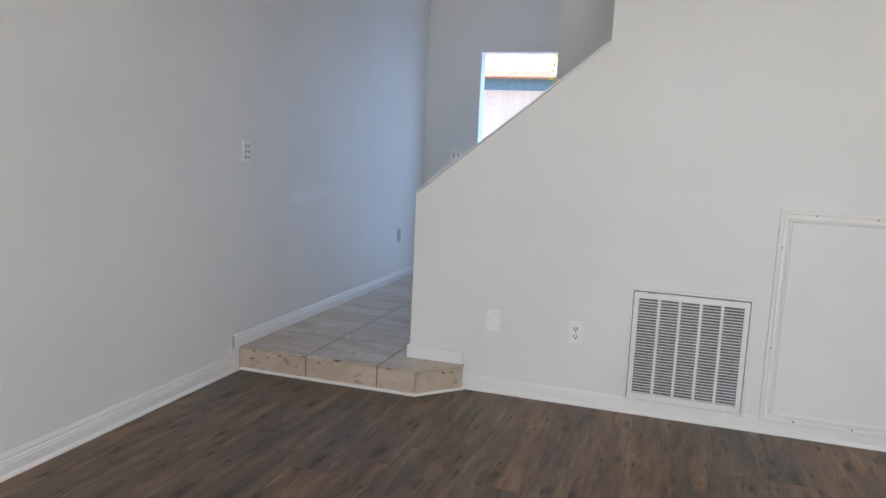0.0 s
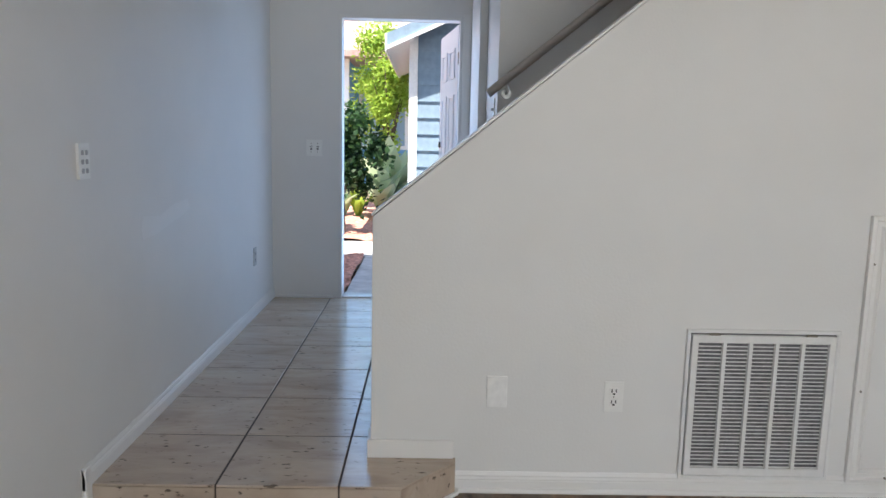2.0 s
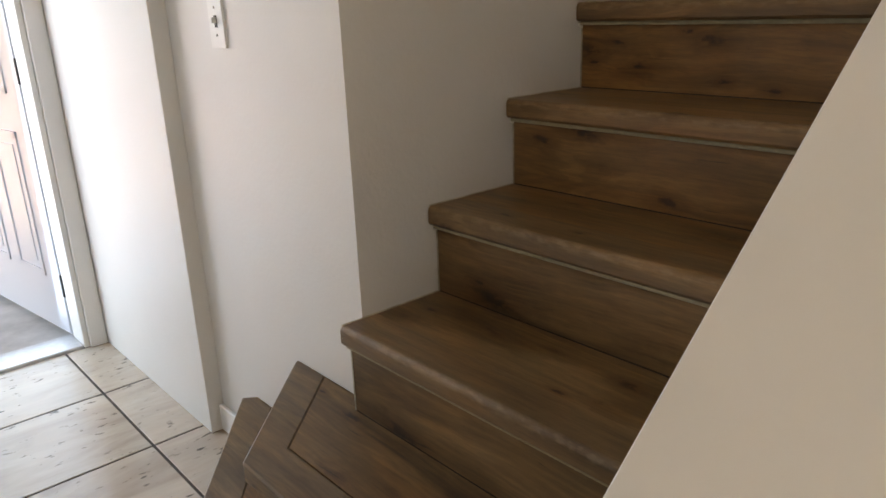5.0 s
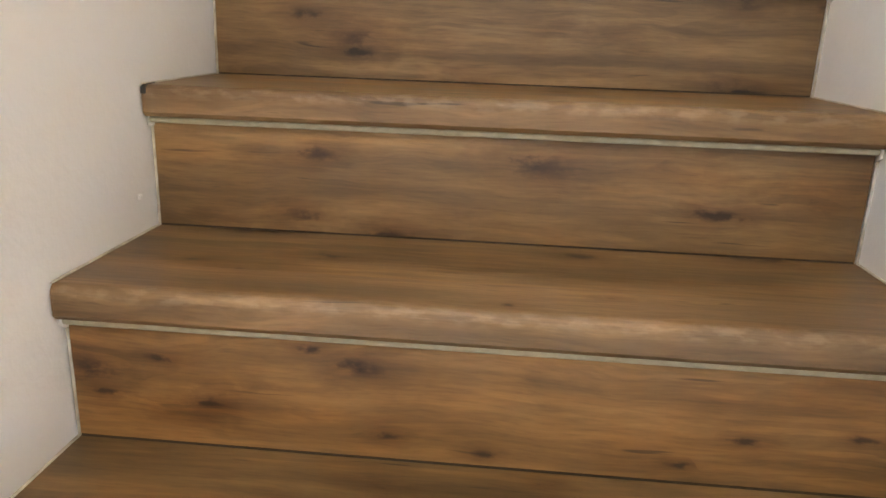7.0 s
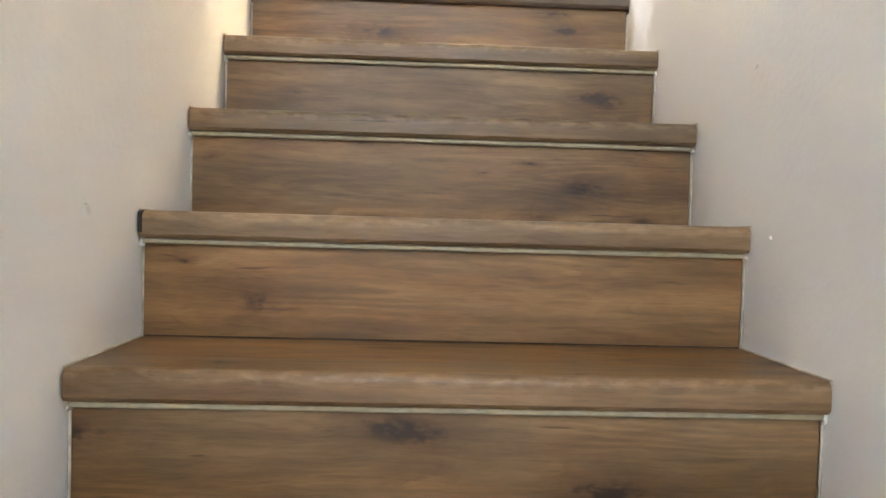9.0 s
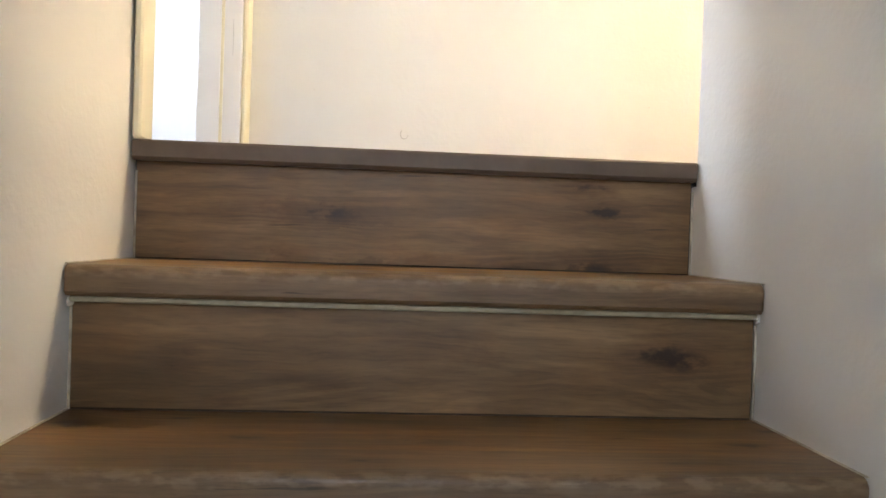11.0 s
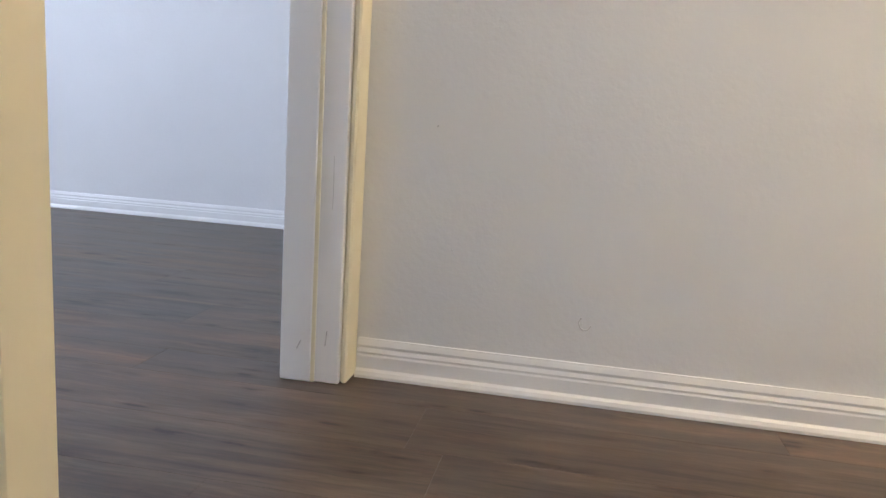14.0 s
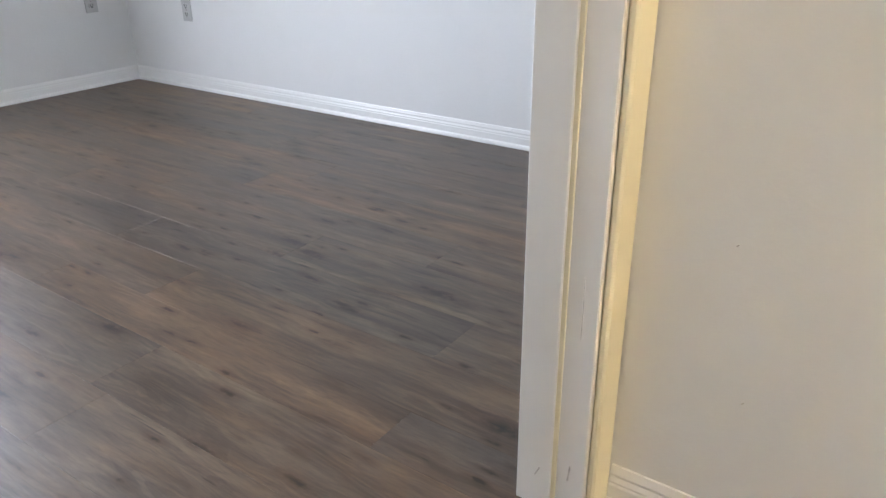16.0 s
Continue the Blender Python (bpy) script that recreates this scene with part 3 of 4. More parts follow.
place(outlet("white double wall outlet on the stair wall"), (0.902, 0, 0.379), 0)
place(outlet("grey wall outlet low on the entry wall", GREYPLATE), (LEFT, 2.18, 0.522), 90)
place(switch("white two-gang light switch beside the front door"), (-0.628, FRONT, 1.23), 0)
blank = thing("blank_plate", "painted-over blank cover plate on the stair wall", "wall plate")
part("cover_plate", plate_bm(0.075, 0.12, 0.007), plain("painted_plate", (0.86, 0.855, 0.84), 0.4), blank)
place(blank, (0.466, 0, 0.392), 0)
key = thing("wall_keypad", "white wall control plate with rows of small buttons", "switch")
part("cover_plate", plate_bm(0.078, 0.118, 0.010), PLATE, key)
for i in range(2):
    for j in range(3):
        part("button", box(bmesh.new(), -0.024 + i * 0.03, -0.006 + i * 0.03, -0.0125, -0.009, -0.040 + j * 0.030, -0.024 + j * 0.030, 0.002), BUTTON, key)
place(key, (LEFT, -0.184, 1.217), 90)
place(switch("white single light switch on the entry side wall", 1), (0.53, 1.56, 1.295), -90)
place(switch("white upper light switch above the first steps", 1), (0.53, 1.245, 1.468), -90)


def ring_frame(x0, x1, z0, z1, left, right, low, high, ya, yb, bevel=0.0015):
    """A rectangular frame in one piece, standing in the x-z plane."""
    bm = bmesh.new()
    outer = [(x0, z0), (x1, z0), (x1, z1), (x0, z1)]
    inner = [(x0 + left, z0 + low), (x1 - right, z0 + low), (x1 - right, z1 - high), (x0 + left, z1 - high)]
    v = [[bm.verts.new((x, y, z)) for x, z in loop] for y in (ya, yb) for loop in (outer, inner)]
    fo, fi, bo, bi = v
    for i in range(4):
        j = (i + 1) % 4
        for quad in ((fo[i], fo[j], fi[j], fi[i]), (bo[i], bi[i], bi[j], bo[j]), (fo[i], bo[i], bo[j], fo[j]), (fi[i], fi[j], bi[j], bi[i])):
            bm.faces.new(quad)
    bmesh.ops.recalc_face_normals(bm, faces=bm.faces)
    bmesh.ops.bevel(bm, geom=[e for e in bm.edges if len(e.link_faces) == 2 and e.calc_face_angle() > 0.5], offset=bevel, segments=1, affect="EDGES")
    return bm


def build_grille():
    g = thing("return_air_grille", "white metal return air grille with louvres in five columns", "vent")
    x0, x1, z0, z1 = 1.160, 1.732, 0.062, 0.645
    part("frame", ring_frame(x0, x1, z0, z1, 0.014, 0.014, 0.014, 0.014, -0.012, 0, 0.002), VENTW, g)
    a0, a1, b0, b1 = x0 + 0.018, x1 - 0.018, z0 + 0.018, z1 - 0.02
    door = part("hinged_face", ring_frame(a0, a1, b0, b1, 0.024, 0.024, 0.03, 0.026, -0.018, -0.004), VENTW, g)
    part("backing", boxes((x0 + 0.005, x1 - 0.005, -0.0035, -0.001, z0 + 0.005, z1 - 0.005)), FILTER, g, "dusty grey filter behind the louvres")
    inner0, inner1 = a0 + 0.024, a1 - 0.024
    col = (inner1 - inner0) / 5
    for i in range(1, 5):
        x = inner0 + col * i
        part("mullion", boxes((x - 0.007, x + 0.007, -0.0185, -0.004, b0 + 0.028, b1 - 0.024), bevel=0.001), VENTW, door)
    n = 34
    top, bot = b1 - 0.03, b0 + 0.034
    bm = prism([(-0.017, 0.0005), (-0.017, 0.0052), (-0.0045, -0.001), (-0.0045, -0.003)], inner0, inner1, 0, "x")
    me = mesh_of("slat", bm, VENTW)
    for i in range(n):
        ob = new("slat", me)
        ob.parent, ob.location = door, (0, 0, bot + (top - bot) * i / (n - 1))
    for x in (1.26, 1.62):
        part("latch", boxes((x - 0.02, x + 0.02, -0.021, -0.012, b1 - 0.001, b1 + 0.007), bevel=0.001), SCREW, g, "small dark latch")
    return g


build_grille()


def build_panel():
    p = thing("access_panel", "white painted access panel framed by moulding under the stairs", "access panel")
    x0, x1, z0, z1 = 1.802, 2.62, 0.058, 1.075
    part("panel", boxes((x0 + 0.05, x1 - 0.05, -0.008, 0, z0 + 0.05, z1 - 0.05), bevel=0.001), WALL, p)
    prof = [(0.0, 0.0), (0.0, 0.018), (0.014, 0.021), (0.02, 0.014), (0.034, 0.016), (0.042, 0.022), (0.052, 0.018), (0.056, 0.009), (0.056, 0.0)]
    cs = [(x0, z0), (x1, z0), (x1, z1), (x0, z1)]
    ins = [(1, 1), (-1, 1), (-1, -1), (1, -1)]
    for i in range(4):
        j = (i + 1) % 4
        bm = bmesh.new()
        ra = [bm.verts.new((cs[i][0] + ins[i][0] * u, -v, cs[i][1] + ins[i][1] * u)) for u, v in prof]
        rb = [bm.verts.new((cs[j][0] + ins[j][0] * u, -v, cs[j][1] + ins[j][1] * u)) for u, v in prof]
        for k in range(len(prof) - 1):
            bm.faces.new((ra[k], ra[k + 1], rb[k + 1], rb[k]))
        bmesh.ops.recalc_face_normals(bm, faces=bm.faces)
        for f in bm.faces:
            if f.normal.y > 0.3:
                f.normal_flip()
        part("moulding", bm, TRIM, p)
    for x, z in ((1.82, 0.42), (1.82, 0.9), (1.95, 1.055), (2.2, 1.055), (1.95, 0.078), (2.2, 0.078)):
        part("screw", cyl(bmesh.new(), (x, -0.024, z), (x, -0.016, z), 0.004, seg=8), SCREW, p)
    return p


build_panel()


# ---- front doorway ----
def build_front_door():
    f = thing("front_door_frame", "white painted front door frame with metal threshold", "door frame", kind="structure")
    for nm, b in (("jamb", (-0.45, -0.43, FRONT - 0.004, FRONT + T + 0.01, TILE_Z, 2.16)), ("jamb", (0.40, 0.42, FRONT - 0.004, FRONT + T + 0.01, TILE_Z, 2.16)),
                  ("head", (-0.43, 0.40, FRONT - 0.004, FRONT + T + 0.01, 2.14, 2.16))):
        part(nm, boxes(b, bevel=0.002), TRIM, f)
    part("casing", boxes((0.42, 0.482, FRONT - 0.016, FRONT, TILE_Z, 2.19), bevel=0.003), TRIM, f)
    part("threshold", boxes((-0.43, 0.40, FRONT + 0.0, FRONT + 0.15, TILE_Z - 0.03, TILE_Z + 0.012), bevel=0.004), STEEL, f)
    d = thing("front_door", "white six-panel front door standing open outwards", "door", at=(0.415, FRONT + T + 0.02, TILE_Z + 0.015))
    W, H = 0.82, 1.99
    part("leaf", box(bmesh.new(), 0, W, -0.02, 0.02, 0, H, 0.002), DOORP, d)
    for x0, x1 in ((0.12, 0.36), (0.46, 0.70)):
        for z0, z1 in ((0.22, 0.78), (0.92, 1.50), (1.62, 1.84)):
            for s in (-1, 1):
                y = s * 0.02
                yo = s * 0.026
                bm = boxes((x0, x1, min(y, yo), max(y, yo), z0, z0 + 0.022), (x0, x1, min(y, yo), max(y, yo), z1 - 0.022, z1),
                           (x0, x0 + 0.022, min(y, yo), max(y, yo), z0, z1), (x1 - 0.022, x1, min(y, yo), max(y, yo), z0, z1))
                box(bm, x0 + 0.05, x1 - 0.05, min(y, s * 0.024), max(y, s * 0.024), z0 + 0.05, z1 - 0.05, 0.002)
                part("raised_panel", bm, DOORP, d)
    h = part("handle", cyl(bmesh.new(), (W - 0.065, -0.07, 0.93), (W - 0.065, 0.07, 0.93), 0.011), BLACK, d, "black lever handle")
    part("knob", cyl(cyl(bmesh.new(), (W - 0.065, -0.075, 0.93), (W - 0.065, -0.05, 0.93), 0.024, 0.02), (W - 0.065, 0.05, 0.93), (W - 0.065, 0.075, 0.93), 0.02, 0.024), BLACK, h)
    part("deadbolt", cyl(bmesh.new(), (W - 0.065, -0.035, 1.12), (W - 0.065, 0.035, 1.12), 0.025, seg=16), BLACK, d)
    for z in (0.2, 1.0, 1.75):
        part("hinge", boxes((-0.012, 0.002, -0.022, 0.022, z - 0.045, z + 0.045), bevel=0.003), BLACK, d)
    d.rotation_euler = (0, 0, radians(98))
    return d


build_front_door()


# ---- bedroom doorway ----
def build_bedroom_frame():
    f = thing("bedroom_door_frame", "white bedroom door frame yellowed along its edges", "door frame", kind="structure")
    top = UP + 2.03
    for x0, x1 in ((DOOR_L - 0.0, DOOR_L + 0.012), (DOOR_R - 0.012, DOOR_R)):
        part("jamb", boxes((x0, x1, Y1 - 0.004, Y1 + 0.114, UP, top), bevel=0.002), TRIM, f)
    x = DOOR_R - 0.012
    part("door_stop", boxes((x - 0.006, x, Y1 + 0.052, Y1 + 0.114, UP, top), bevel=0.002), TRIM, f)
    part("door_stop", boxes((DOOR_L + 0.012, DOOR_L + 0.018, Y1 + 0.052, Y1 + 0.114, UP, top), bevel=0.002), TRIM, f)
    part("stop_bead", boxes((x - 0.004, x, Y1 + 0.044, Y1 + 0.052, UP, top), bevel=0.001), CREAM, f, "yellowed bead beside the stop")
    part("head", boxes((DOOR_L + 0.012, x, Y1 - 0.004, Y1 + 0.114, top - 0.02, top), bevel=0.002), TRIM, f)
    for x0, x1 in ((DOOR_L - 0.06, DOOR_L + 0.004), (DOOR_R - 0.004, BACK - 0.004)):
        part("casing", boxes((x0, x1, Y1 - 0.018, Y1 - 0.004, UP, top + 0.06), bevel=0.004), CREAM, f, "cream-yellow side casing")
    part("casing", boxes((DOOR_L + 0.004, DOOR_R - 0.004, Y1 - 0.018, Y1 - 0.004, top - 0.004, top + 0.06), bevel=0.004), TRIM, f)
    return f


build_bedroom_frame()
place(outlet("grey wall outlet low on the bedroom wall", GREYPLATE), (ROOM_X, 4.265, 3.30), -90)
place(outlet("grey wall outlet under the bedroom window", GREYPLATE), (5.48, ROOM_Y, 3.335), 0)



def scuff(label, pts, r, mat):
    """A thin raised mark that follows a few points on a wall."""
    bm = bmesh.new()
    for a, b in zip(pts, pts[1:]):
        cyl(bm, a, b, r, seg=6)
    return tagged(part("scuff_mark", bm, mat), label, "scuff")


SCUFF = plain("grey_scuff", (0.52, 0.50, 0.48), 0.8, 0, 0.3, 60)
hook = [(BACK - 0.0005, 0.618 + 0.012 * math.cos(a), 3.029 + 0.014 * math.sin(a)) for a in (-2.9, -2.2, -1.5, -0.8, 0.1, 0.9)]
scuff("small hooked grey scuff low on the landing wall", hook, 0.0011, SCUFF)
scuff("short grey scratch upright on the door jamb", [(DOOR_R - 0.0118, Y1 + 0.020, UP + 0.34), (DOOR_R - 0.0118, Y1 + 0.0195, UP + 0.39), (DOOR_R - 0.0118, Y1 + 0.0205, UP + 0.44)], 0.0007, SCUFF)
scuff("small grey chip near the door jamb foot", [(DOOR_R - 0.0118, Y1 + 0.025, UP + 0.075), (DOOR_R - 0.0118, Y1 + 0.022, UP + 0.105)], 0.0013, SCUFF)
scuff("small grey chip on the door stop foot", [(DOOR_R - 0.0178, Y1 + 0.080, UP + 0.065), (DOOR_R - 0.0178, Y1 + 0.072, UP + 0.083)], 0.0013, SCUFF)
scuff("faint grey rub on the stairwell wall", [(2.215, Y1 - 0.0003, 2.29), (2.226, Y1 - 0.0003, 2.278)], 0.003, plain("pale_rub", (0.66, 0.65, 0.63), 0.7))
scuff("white filler dab on the stairwell wall", [(1.406, Y1 - 0.0003, 1.355), (1.412, Y1 - 0.0003, 1.356)], 0.004, PLATE)
scuff("white filler dot on the stair side wall", [(2.331, Y0 + 0.0003, 2.270), (2.336, Y0 + 0.0003, 2.271)], 0.003, PLATE)
for label, y, z in (("tiny dark nail dent in the landing wall", -0.113, 3.144), ("tiny dent beside the door casing", 0.881, 3.147), ("small grey smudge high beside the casing", 0.923, 3.381)):
    scuff(label, [(BACK - 0.0004, y, z), (BACK - 0.0004, y + 0.003, z - 0.003)], 0.001, SCUFF)
scuff("small dent in the stair side wall paint", [(2.397, Y0 + 0.0003, 2.543), (2.404, Y0 + 0.0003, 2.538)], 0.0025, PLATE)
patch = prism([(0.29, 0.93), (0.31, 0.985), (0.50, 0.965), (0.66, 1.0), (0.86, 1.01), (0.90, 0.965), (0.76, 0.935), (0.62, 0.92), (0.47, 0.895), (0.30, 0.89)], LEFT, LEFT + 0.0008, 0, "x")
tagged(part("paint_patch", patch, paint("touch_up_paint", (0.815, 0.812, 0.80), 0.45)), "slightly brighter touched-up paint patch on the entry wall", "paint patch")

# ---- windows that light the rooms ----
def build_window(name, x0, x1, y, z0, z1, label):
    w = tagged(new(name), label, "window", kind="structure")
    fr = boxes((x0, x1, y - 0.03, y + 0.03, z0, z0 + 0.05), (x0, x1, y - 0.03, y + 0.03, z1 - 0.05, z1),
               (x0, x0 + 0.05, y - 0.03, y + 0.03, z0 + 0.05, z1 - 0.05), (x1 - 0.05, x1, y - 0.03, y + 0.03, z0 + 0.05, z1 - 0.05),
               ((x0 + x1) / 2 - 0.025, (x0 + x1) / 2 + 0.025, y - 0.03, y + 0.03, z0 + 0.05, z1 - 0.05))
    part("window_frame", fr, TRIM, w)
    for a, b in ((x0 + 0.05, (x0 + x1) / 2 - 0.025), ((x0 + x1) / 2 + 0.025, x1 - 0.05)):
        g = part("pane", boxes((a, b, y - 0.003, y + 0.003, z0 + 0.05, z1 - 0.05)), GLASSM, w)
        g.visible_shadow = False
    return w


build_window("window_1", 0.4, 3.6, -5.34, 0.02, 2.35, "wide white patio door with two glass panes")
# the high window out of view is added only to light the stairs
w3 = build_window("stair_fill_window", -0.56, 0.56, 0.0, 3.2, 4.8, "unseen high white two-pane window added to light the stairs")
w3.matrix_basis = pose(LEFT - 0.07, 0.69, 0, 0, 0, 90)
build_window("window_2", 2.9, 4.3, ROOM_Y + 0.07, UP + 0.8, UP + 2.1, "white bedroom window with two panes")

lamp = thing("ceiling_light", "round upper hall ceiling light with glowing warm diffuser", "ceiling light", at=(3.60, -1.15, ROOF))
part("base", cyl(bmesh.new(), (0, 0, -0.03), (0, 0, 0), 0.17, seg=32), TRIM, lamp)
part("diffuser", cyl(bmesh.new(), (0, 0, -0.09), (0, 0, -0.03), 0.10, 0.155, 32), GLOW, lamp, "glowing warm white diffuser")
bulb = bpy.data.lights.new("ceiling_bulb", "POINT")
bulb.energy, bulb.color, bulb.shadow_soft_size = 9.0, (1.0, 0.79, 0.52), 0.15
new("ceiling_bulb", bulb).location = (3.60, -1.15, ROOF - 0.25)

# ---- outside ----
setting("ground", boxes((-400, 400, -400, 600, -0.3, -0.06)), SOIL, "dry brown ground reaching the horizon", "ground")
setting("pavement_porch", boxes((-0.44, 3.2, FRONT + T, 4.9, -0.1, 0.105), bevel=0.006), CONCRETE, "shaded concrete porch slab", "pavement")
setting("pavement_walk", boxes((-6.0, 6.0, 4.905, 6.0, -0.1, 0.10), bevel=0.006), CONCRETE, "sunlit concrete walkway across the porch", "pavement")
setting("eave", boxes((-6.0, 1.06, FRONT + T, 3.09, ROOF + 0.05, ROOF + 0.2)), FASCIA, "roof overhang above the front door", "roof")


def mulch_bed(name, x0, x1, y0, y1):
    bm = bmesh.new()
    bmesh.ops.create_grid(bm, x_segments=50, y_segments=40, size=0.5)
    for v in bm.verts:
        x, y = x0 + (v.co.x + 0.5) * (x1 - x0), y0 + (v.co.y + 0.5) * (y1 - y0)
        v.co = Vector((x, y, 0.10 + 0.05 * noise.noise((x * 3, y * 3, 0)) + 0.035 * random.random()))
    return tagged(part(name, bm, MULCH), "loose red bark mulch in the planting bed", "mulch", kind="stuff")


mulch_bed("mulch", -6.0, -0.03, 6.005, 11.5)
mulch_bed("mulch", -3.0, -0.45, 2.95, 4.9)


def leaf_cloud(bm, centre, radii, count, size, rng, shape=0.35):
    """Many small bent leaves scattered in lumps."""
    lumps = [Vector((rng.gauss(0, 0.45), rng.gauss(0, 0.45), rng.gauss(0, 0.45))) for _ in range(22)]
    for i in range(count):
        l = lumps[i % len(lumps)]
        p = l + Vector((rng.gauss(0, 0.19), rng.gauss(0, 0.19), rng.gauss(0, 0.19)))
        p = Vector((p.x * radii[0], p.y * radii[1], p.z * radii[2])) + Vector(centre)
        d = Vector((rng.gauss(0, 1), rng.gauss(0, 1), rng.gauss(0.3, 0.8))).normalized()
        s = d.orthogonal().normalized()
        s.rotate(Matrix.Rotation(rng.uniform(0, 6.3), 3, d))
        n = d.cross(s)
        L = size * rng.uniform(0.6, 1.3)
        a, b = bm.verts.new(p), bm.verts.new(p + d * L + n * L * 0.15)
        c, e = bm.verts.new(p + d * L * 0.5 + s * L * shape), bm.verts.new(p + d * L * 0.5 - s * L * shape)
        bm.faces.new((a, c, b))
        bm.faces.new((a, b, e))


def shrub(label, at, radii, mid_z, count, size, mat, seed, shape=0.35):
    rng = random.Random(seed)
    s = thing("shrub", label, "shrub", at=at)
    bm = bmesh.new()
    base = Vector((0, 0, -0.05))
    fork = Vector((0, 0, mid_z * 0.5))
    cyl(bm, base, fork, 0.05, 0.035, 8)
    for i in range(7):
        a = i * 0.9
        tip = Vector((math.cos(a) * radii[0] * 0.6, math.sin(a) * radii[1] * 0.6, mid_z + radii[2] * rng.uniform(-0.1, 0.6)))
        mid = fork.lerp(tip, 0.5) + Vector((0, 0, 0.08))
        cyl(bm, fork, mid, 0.028, 0.018, 6)
        cyl(bm, mid, tip, 0.018, 0.006, 6)
    part("trunk", bm, BARK, s)
    bm = bmesh.new()
    leaf_cloud(bm, (0, 0, mid_z), radii, count, size, rng, shape)
    part("crown", bm, mat, s)
    return s


shrub("dense dark green shrub beside the porch", (-0.88, 6.6, 0.1), (0.33, 0.33, 0.52), 0.95, 3200, 0.085, LEAFDARK, 3)
shrub("tall sunlit lime-green shrub by the path", (-0.48, 9.9, 0.05), (0.50, 0.42, 0.72), 1.95, 12000, 0.085, LEAFLIME, 5, 0.25)


def big_leaf_plant(label, at, n, length, seed, mat):
    rng = random.Random(seed)
    pl = thing("broadleaf_plant", label, "plant", "broadleaf plants", at=at)
    for i in range(n):
        a = i * 2.4 + rng.uniform(-0.3, 0.3)
        lean = rng.uniform(0.15, 0.9)
        L = length * rng.uniform(0.65, 1.1)
        out = Vector((math.cos(a), math.sin(a), 0))
        side = Vector((-math.sin(a), math.cos(a), 0))
        bm = bmesh.new()
        prev = None
        for k in range(8):
            u = k / 7
            c = out * (L * lean * u ** 1.3) + Vector((0, 0, L * (u - 0.35 * lean * u * u)))
            w = L * 0.13 * math.sin(math.pi * min(1, 0.08 + u * 0.94)) ** 0.8 + 0.004
            ring = [bm.verts.new(c - side * w + Vector((0, 0, w * 0.35))), bm.verts.new(c), bm.verts.new(c + side * w + Vector((0, 0, w * 0.35)))]
            if prev:
                bm.faces.new((prev[0], prev[1], ring[1], ring[0]))
                bm.faces.new((prev[1], prev[2], ring[2], ring[1]))
            prev = ring
        part("leaf", bm, mat, pl)
    return pl


for i, (x, y, L) in enumerate(((-0.5, 8.6, 0.85), (-0.85, 8.5, 0.65), (-0.22, 8.5, 0.55), (-0.40, 9.0, 1.35), (-1.1, 8.7, 0.7))):
    big_leaf_plant("pale green broad-leaved plant in red mulch", (x, y, 0.1), 13, L, 20 + i, LEAFPALE if i != 1 else LEAFLIME)


def siding_wall(house, x0, x1, y, z0, z1, mat, step=0.19):
    n = int((z1 - z0) / step)
    me = mesh_of("siding_board", prism([(-0.03, 0), (-0.012, step), (0, step), (0, 0)], x0, x1, 0, "x"), mat)
    for i in range(n):
        ob = new("siding_board", me)
        ob.parent, ob.location = house, (0, y, z0 + i * step)


def build_garage():
    g = thing("garage", "blue-grey lap-sided garage wing with white corner trim", "building")
    part("wall", boxes((-0.02, 4.0, 6.16, 9.5, -0.1, 2.6)), SIDING, g)
    part("foundation", boxes((-0.03, 4.0, 6.10, 6.16, -0.1, 0.22)), CONCRETE, g)
    siding_wall(g, 0.05, 4.0, 6.16, 0.22, 2.6, SIDING)
    part("corner_trim", boxes((-0.05, 0.05, 6.11, 6.21, 0.1, 2.6), bevel=0.004), FASCIA, g)
    part("gable", prism([(-0.02, 2.6), (4.02, 2.6), (2.0, 3.53)], 6.16, 9.5, 0, "y"), SIDING, g)
    k = 0.46
    lo, ridge = -0.30, 2.0
    zl = 2.30
    for sgn in (1, -1):
        def px(u):
            return ridge - sgn * (ridge - u)
        zr = zl + k * (ridge - lo)
        slab = [(px(lo), zl + 0.02), (px(ridge), zr + 0.02), (px(ridge), zr + 0.17), (px(lo), zl + 0.17)]
        roof = part("roof", prism(slab, 5.92, 9.8, 0, "y"), GREYROOF, g)
        part("rake_board", prism([(px(lo), zl), (px(ridge), zr), (px(ridge), zr + 0.17), (px(lo), zl + 0.17)], 5.89, 5.92, 0, "y"), SIDING, roof, "blue-grey rake board")
        part("rake_trim", prism([(px(lo), zl - 0.012), (px(ridge), zr - 0.012), (px(ridge), zr + 0.03), (px(lo), zl + 0.03)], 5.865, 5.89, 0, "y"), FASCIA, roof, "white strip along the rake")
        part("soffit", prism([(px(lo), zl - 0.01), (px(0.0), zl - 0.01 + k * 0.3), (px(0.0), zl + k * 0.3), (px(lo), zl)], 5.92, 9.8, 0, "y"), FASCIA, roof)
        part("eave_board", boxes((min(px(lo), px(lo - 0.02)), max(px(lo), px(lo - 0.02)), 5.89, 9.8, zl - 0.03, zl + 0.17)), FASCIA, roof)
    return g


build_garage()


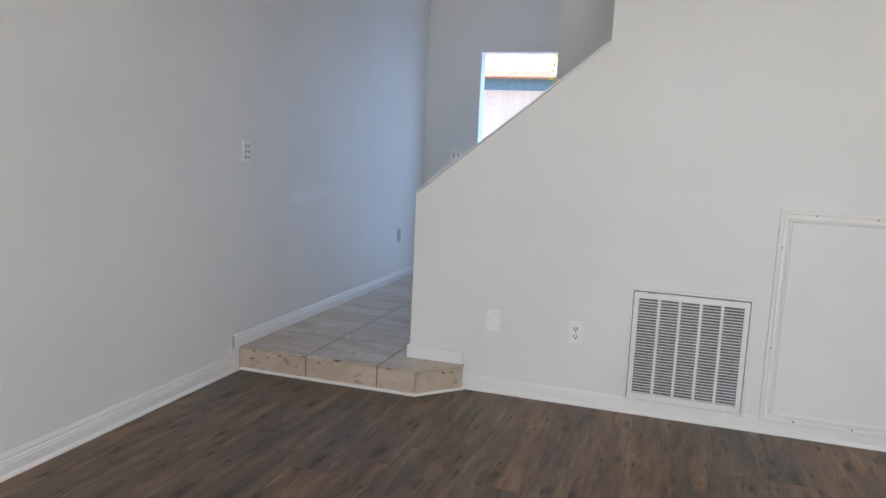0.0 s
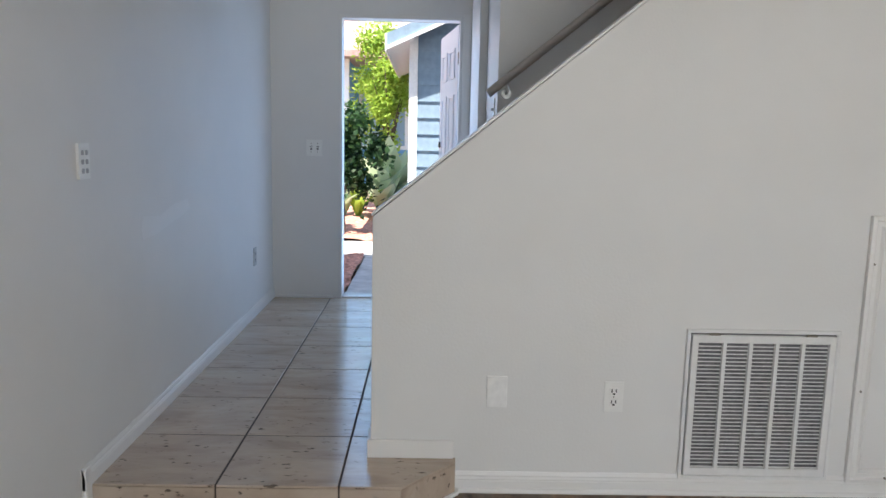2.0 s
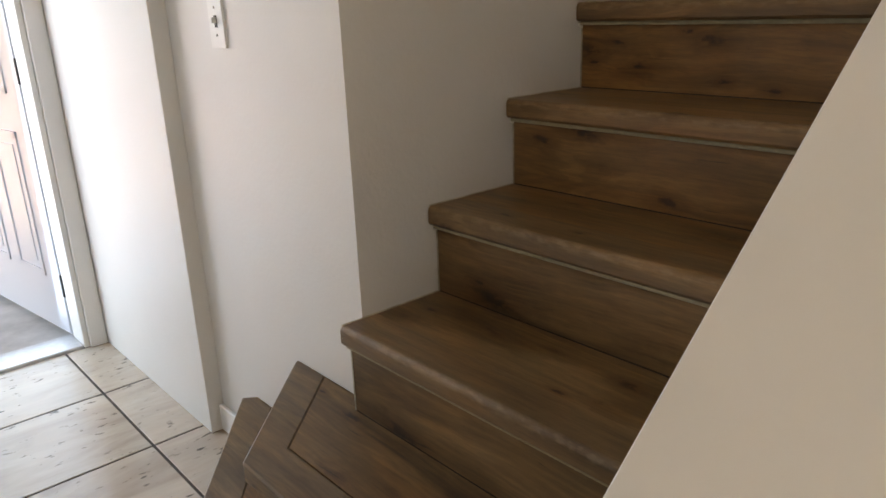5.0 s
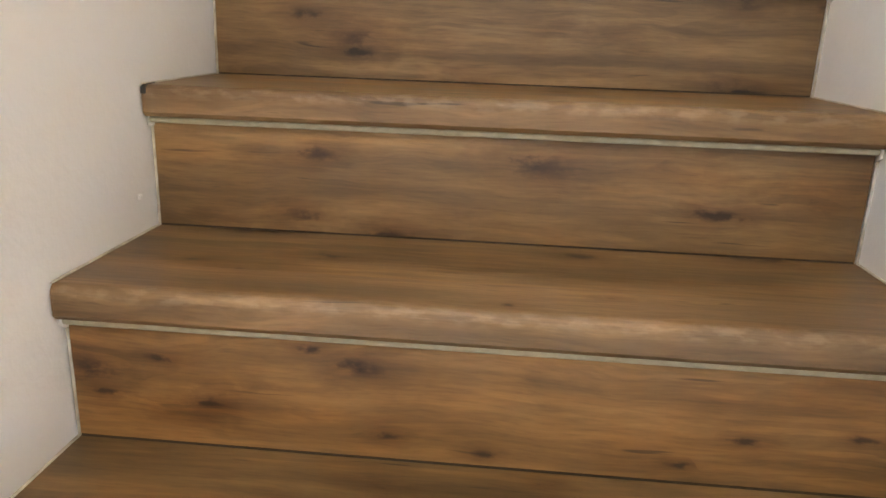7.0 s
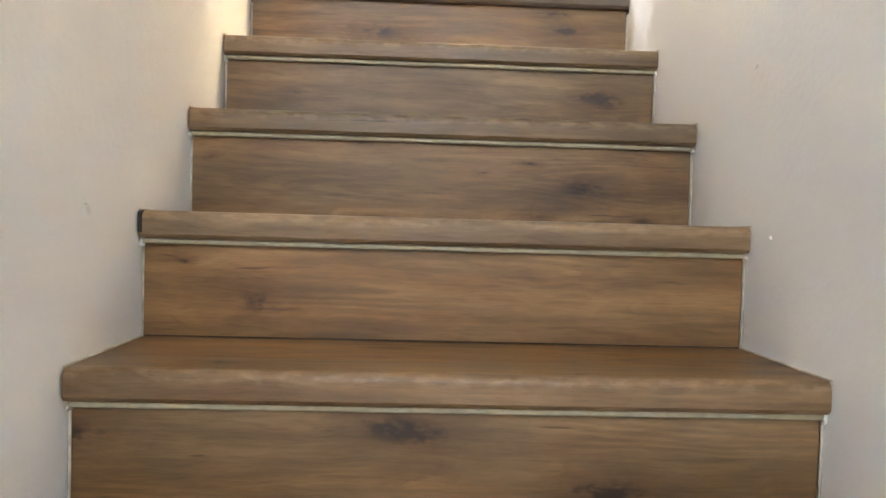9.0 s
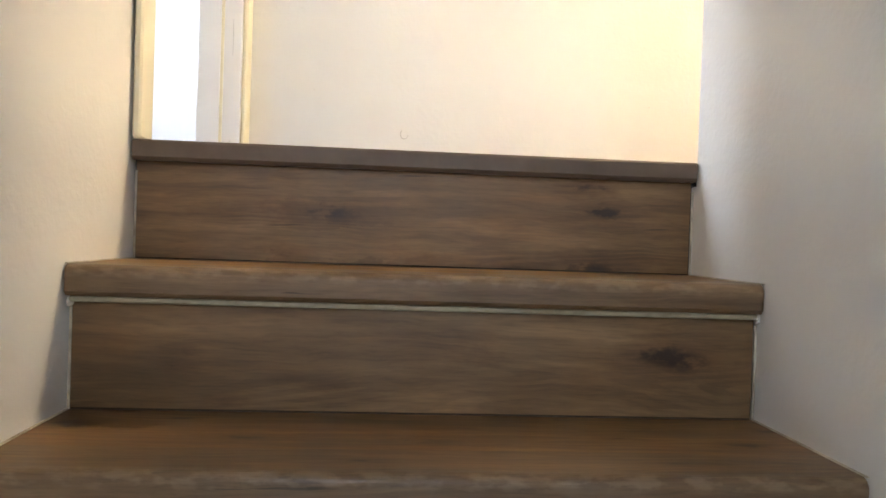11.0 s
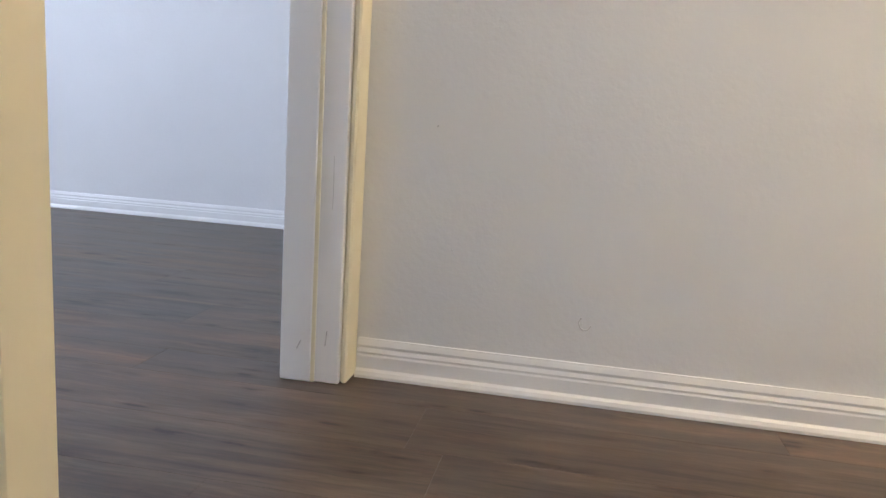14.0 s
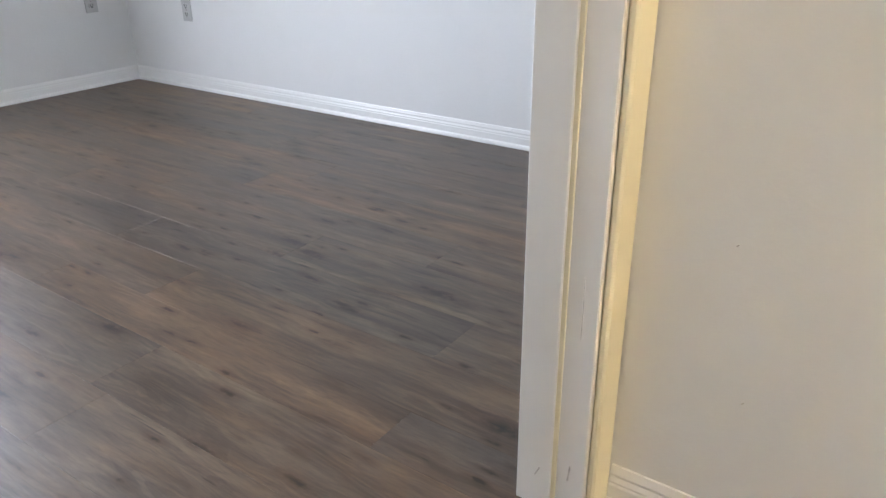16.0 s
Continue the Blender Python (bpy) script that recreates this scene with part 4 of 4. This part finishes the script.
def build_far_house():
    h = thing("house", "far blue and white two-tone house with a pinkish shingle roof", "house")
    y = 15.0
    part("wall", boxes((-9, -1.75, y, y + 5, -0.1, 3.3)), FARBLUE, h)
    siding_wall(h, -9, -1.85, y, 0.1, 2.85, FARWHITE, 0.17)
    part("upper_band", boxes((-9, -1.85, y - 0.04, y, 2.85, 3.3)), FARBLUE, h)
    part("corner_trim", boxes((-1.85, -1.7, y - 0.05, y + 0.1, 0, 3.3)), FASCIA, h)
    part("wing_wall", boxes((-1.75, 6, y + 2.0, y + 6, -0.1, 3.3)), FARBLUE, h)
    for x in (-1.0, 1.4):
        w = part("window", boxes((x - 0.65, x + 0.65, y + 1.95, y + 2.0, 1.0, 2.6)), FASCIA, h)
        part("pane", boxes((x - 0.55, x - 0.03, y + 1.93, y + 1.96, 1.1, 2.5)), FARGLASS, w)
        part("pane", boxes((x + 0.03, x + 0.55, y + 1.93, y + 1.96, 1.1, 2.5)), FARGLASS, w)
    part("roof", prism([(y - 0.6, 3.25), (y + 4, 5.6), (y + 8, 3.25), (y + 8, 3.1), (y - 0.6, 3.1)], -9.6, 7, 0, "x"), SHINGLE, h)
    return h


build_far_house()


# ---- laid pieces: planks and tiles ----
def lay_planks(parent_name, label, x0, x1, y0, y1, z, seed, mat, skip=None):
    rng = random.Random(seed)
    fl = thing(parent_name, label, "floor", kind="structure")
    W, L = 0.18, 1.22
    meshes = {}
    x = x0
    while x < x1 - 0.005:
        w = min(W, x1 - x)
        y = y0 - rng.uniform(0, L)
        while y < y1:
            a, b = max(y, y0), min(y + L, y1)
            y += L
            if b - a < 0.02 or (skip and skip(x, a, b)):
                continue
            key_ = (round(w, 4), round(b - a, 3))
            if key_ not in meshes:
                meshes[key_] = mesh_of("plank", box(bmesh.new(), 0.0001, key_[0] - 0.0001, 0.0001, key_[1] - 0.0001, -0.011, 0, 0.0004), mat)
            ob = new("plank", meshes[key_])
            ob.parent, ob.location = fl, (x, a, z)
        x += W
    return fl


def lay_strip():
    """Narrow cut board beside the top nosing."""
    fl = bpy.data.objects["floor_landing"]
    ob = part("plank", box(bmesh.new(), 0, 0.062, 0, 2.5 + Y0 + 0.0028, -0.011, 0, 0.0004), LAMINATE, fl)
    ob.location = (LANDX + 0.0125, -2.5, UP)


lay_planks("floor_living", "dark brown knotty laminate plank floor", LEFT, 5.08, -5.28, 0.0, 0.0, 41, LIVINGWOOD,
           skip=lambda x, a, b: x < 0.1 and a > -0.24)
lay_planks("floor_landing", "brown knotty laminate plank floor running into the bedroom", LANDX + 0.075, BACK, -2.5, ROOM_Y, UP, 42, LAMINATE)
lay_strip()
lay_planks("floor_bedroom", "grey-brown knotty laminate bedroom floor", BACK, ROOM_X, Y1 + 0.11, ROOM_Y, UP, 43, LAMINATE)
lay_planks("floor_bedroom_near", "grey-brown knotty laminate beside the bedroom doorway", LANDX + 0.075 - 0.18 * 10, LANDX + 0.075, Y1 + 0.11, ROOM_Y, UP, 44, LAMINATE)


def lay_tiles():
    fl = thing("floor_tiles", "glossy beige stone-look tiles with dark grout", "floor", kind="structure")
    xs = [LEFT + 0.002, -0.511, -0.09, 0.332, 0.529]
    ys = [-0.245 + 0.4295 * i for i in range(7)] + [FRONT + 0.002]
    g = 0.004
    for j in range(len(ys) - 1):
        for i in range(len(xs) - 1):
            x0, x1, y0, y1 = xs[i] + g, xs[i + 1] - g, ys[j] + g, ys[j + 1] - g
            if j == 0 and i >= 2:
                if i == 2:
                    poly = [(x0, -0.245), (0.125, -0.245), (0.317, -0.036), (0.317, -0.001), (-0.0145, -0.001), (-0.0145, y1), (x0, y1)]
                    part("tile", prism(poly, TILE_Z - 0.009, TILE_Z), TILE, fl)
                continue
            if j == 0:
                y0 = -0.245
            bm = box(bmesh.new(), -(x1 - x0) / 2, (x1 - x0) / 2, -(y1 - y0) / 2, (y1 - y0) / 2, -0.009, 0, 0.0015)
            ob = part("tile", bm, TILE, fl)
            ob.location = ((x0 + x1) / 2, (y0 + y1) / 2, TILE_Z)
    for x0, x1 in ((LEFT + 0.005, -0.514), (-0.508, -0.093), (-0.087, 0.122)):
        part("riser_tile", box(bmesh.new(), x0, x1, -0.2445, -0.2355, 0.012, TILE_Z - 0.011, 0.001), TILE, fl)
    c = Vector((0.125, -0.244))
    d = Vector((0.317, -0.036)) - c
    n = Vector((-d.y, d.x)).normalized() * 0.009
    poly = [tuple(c), tuple(c + d), tuple(c + d + n), tuple(c + n)]
    part("riser_tile", prism(poly, 0.012, TILE_Z - 0.011), TILE, fl)
    return fl


lay_tiles()
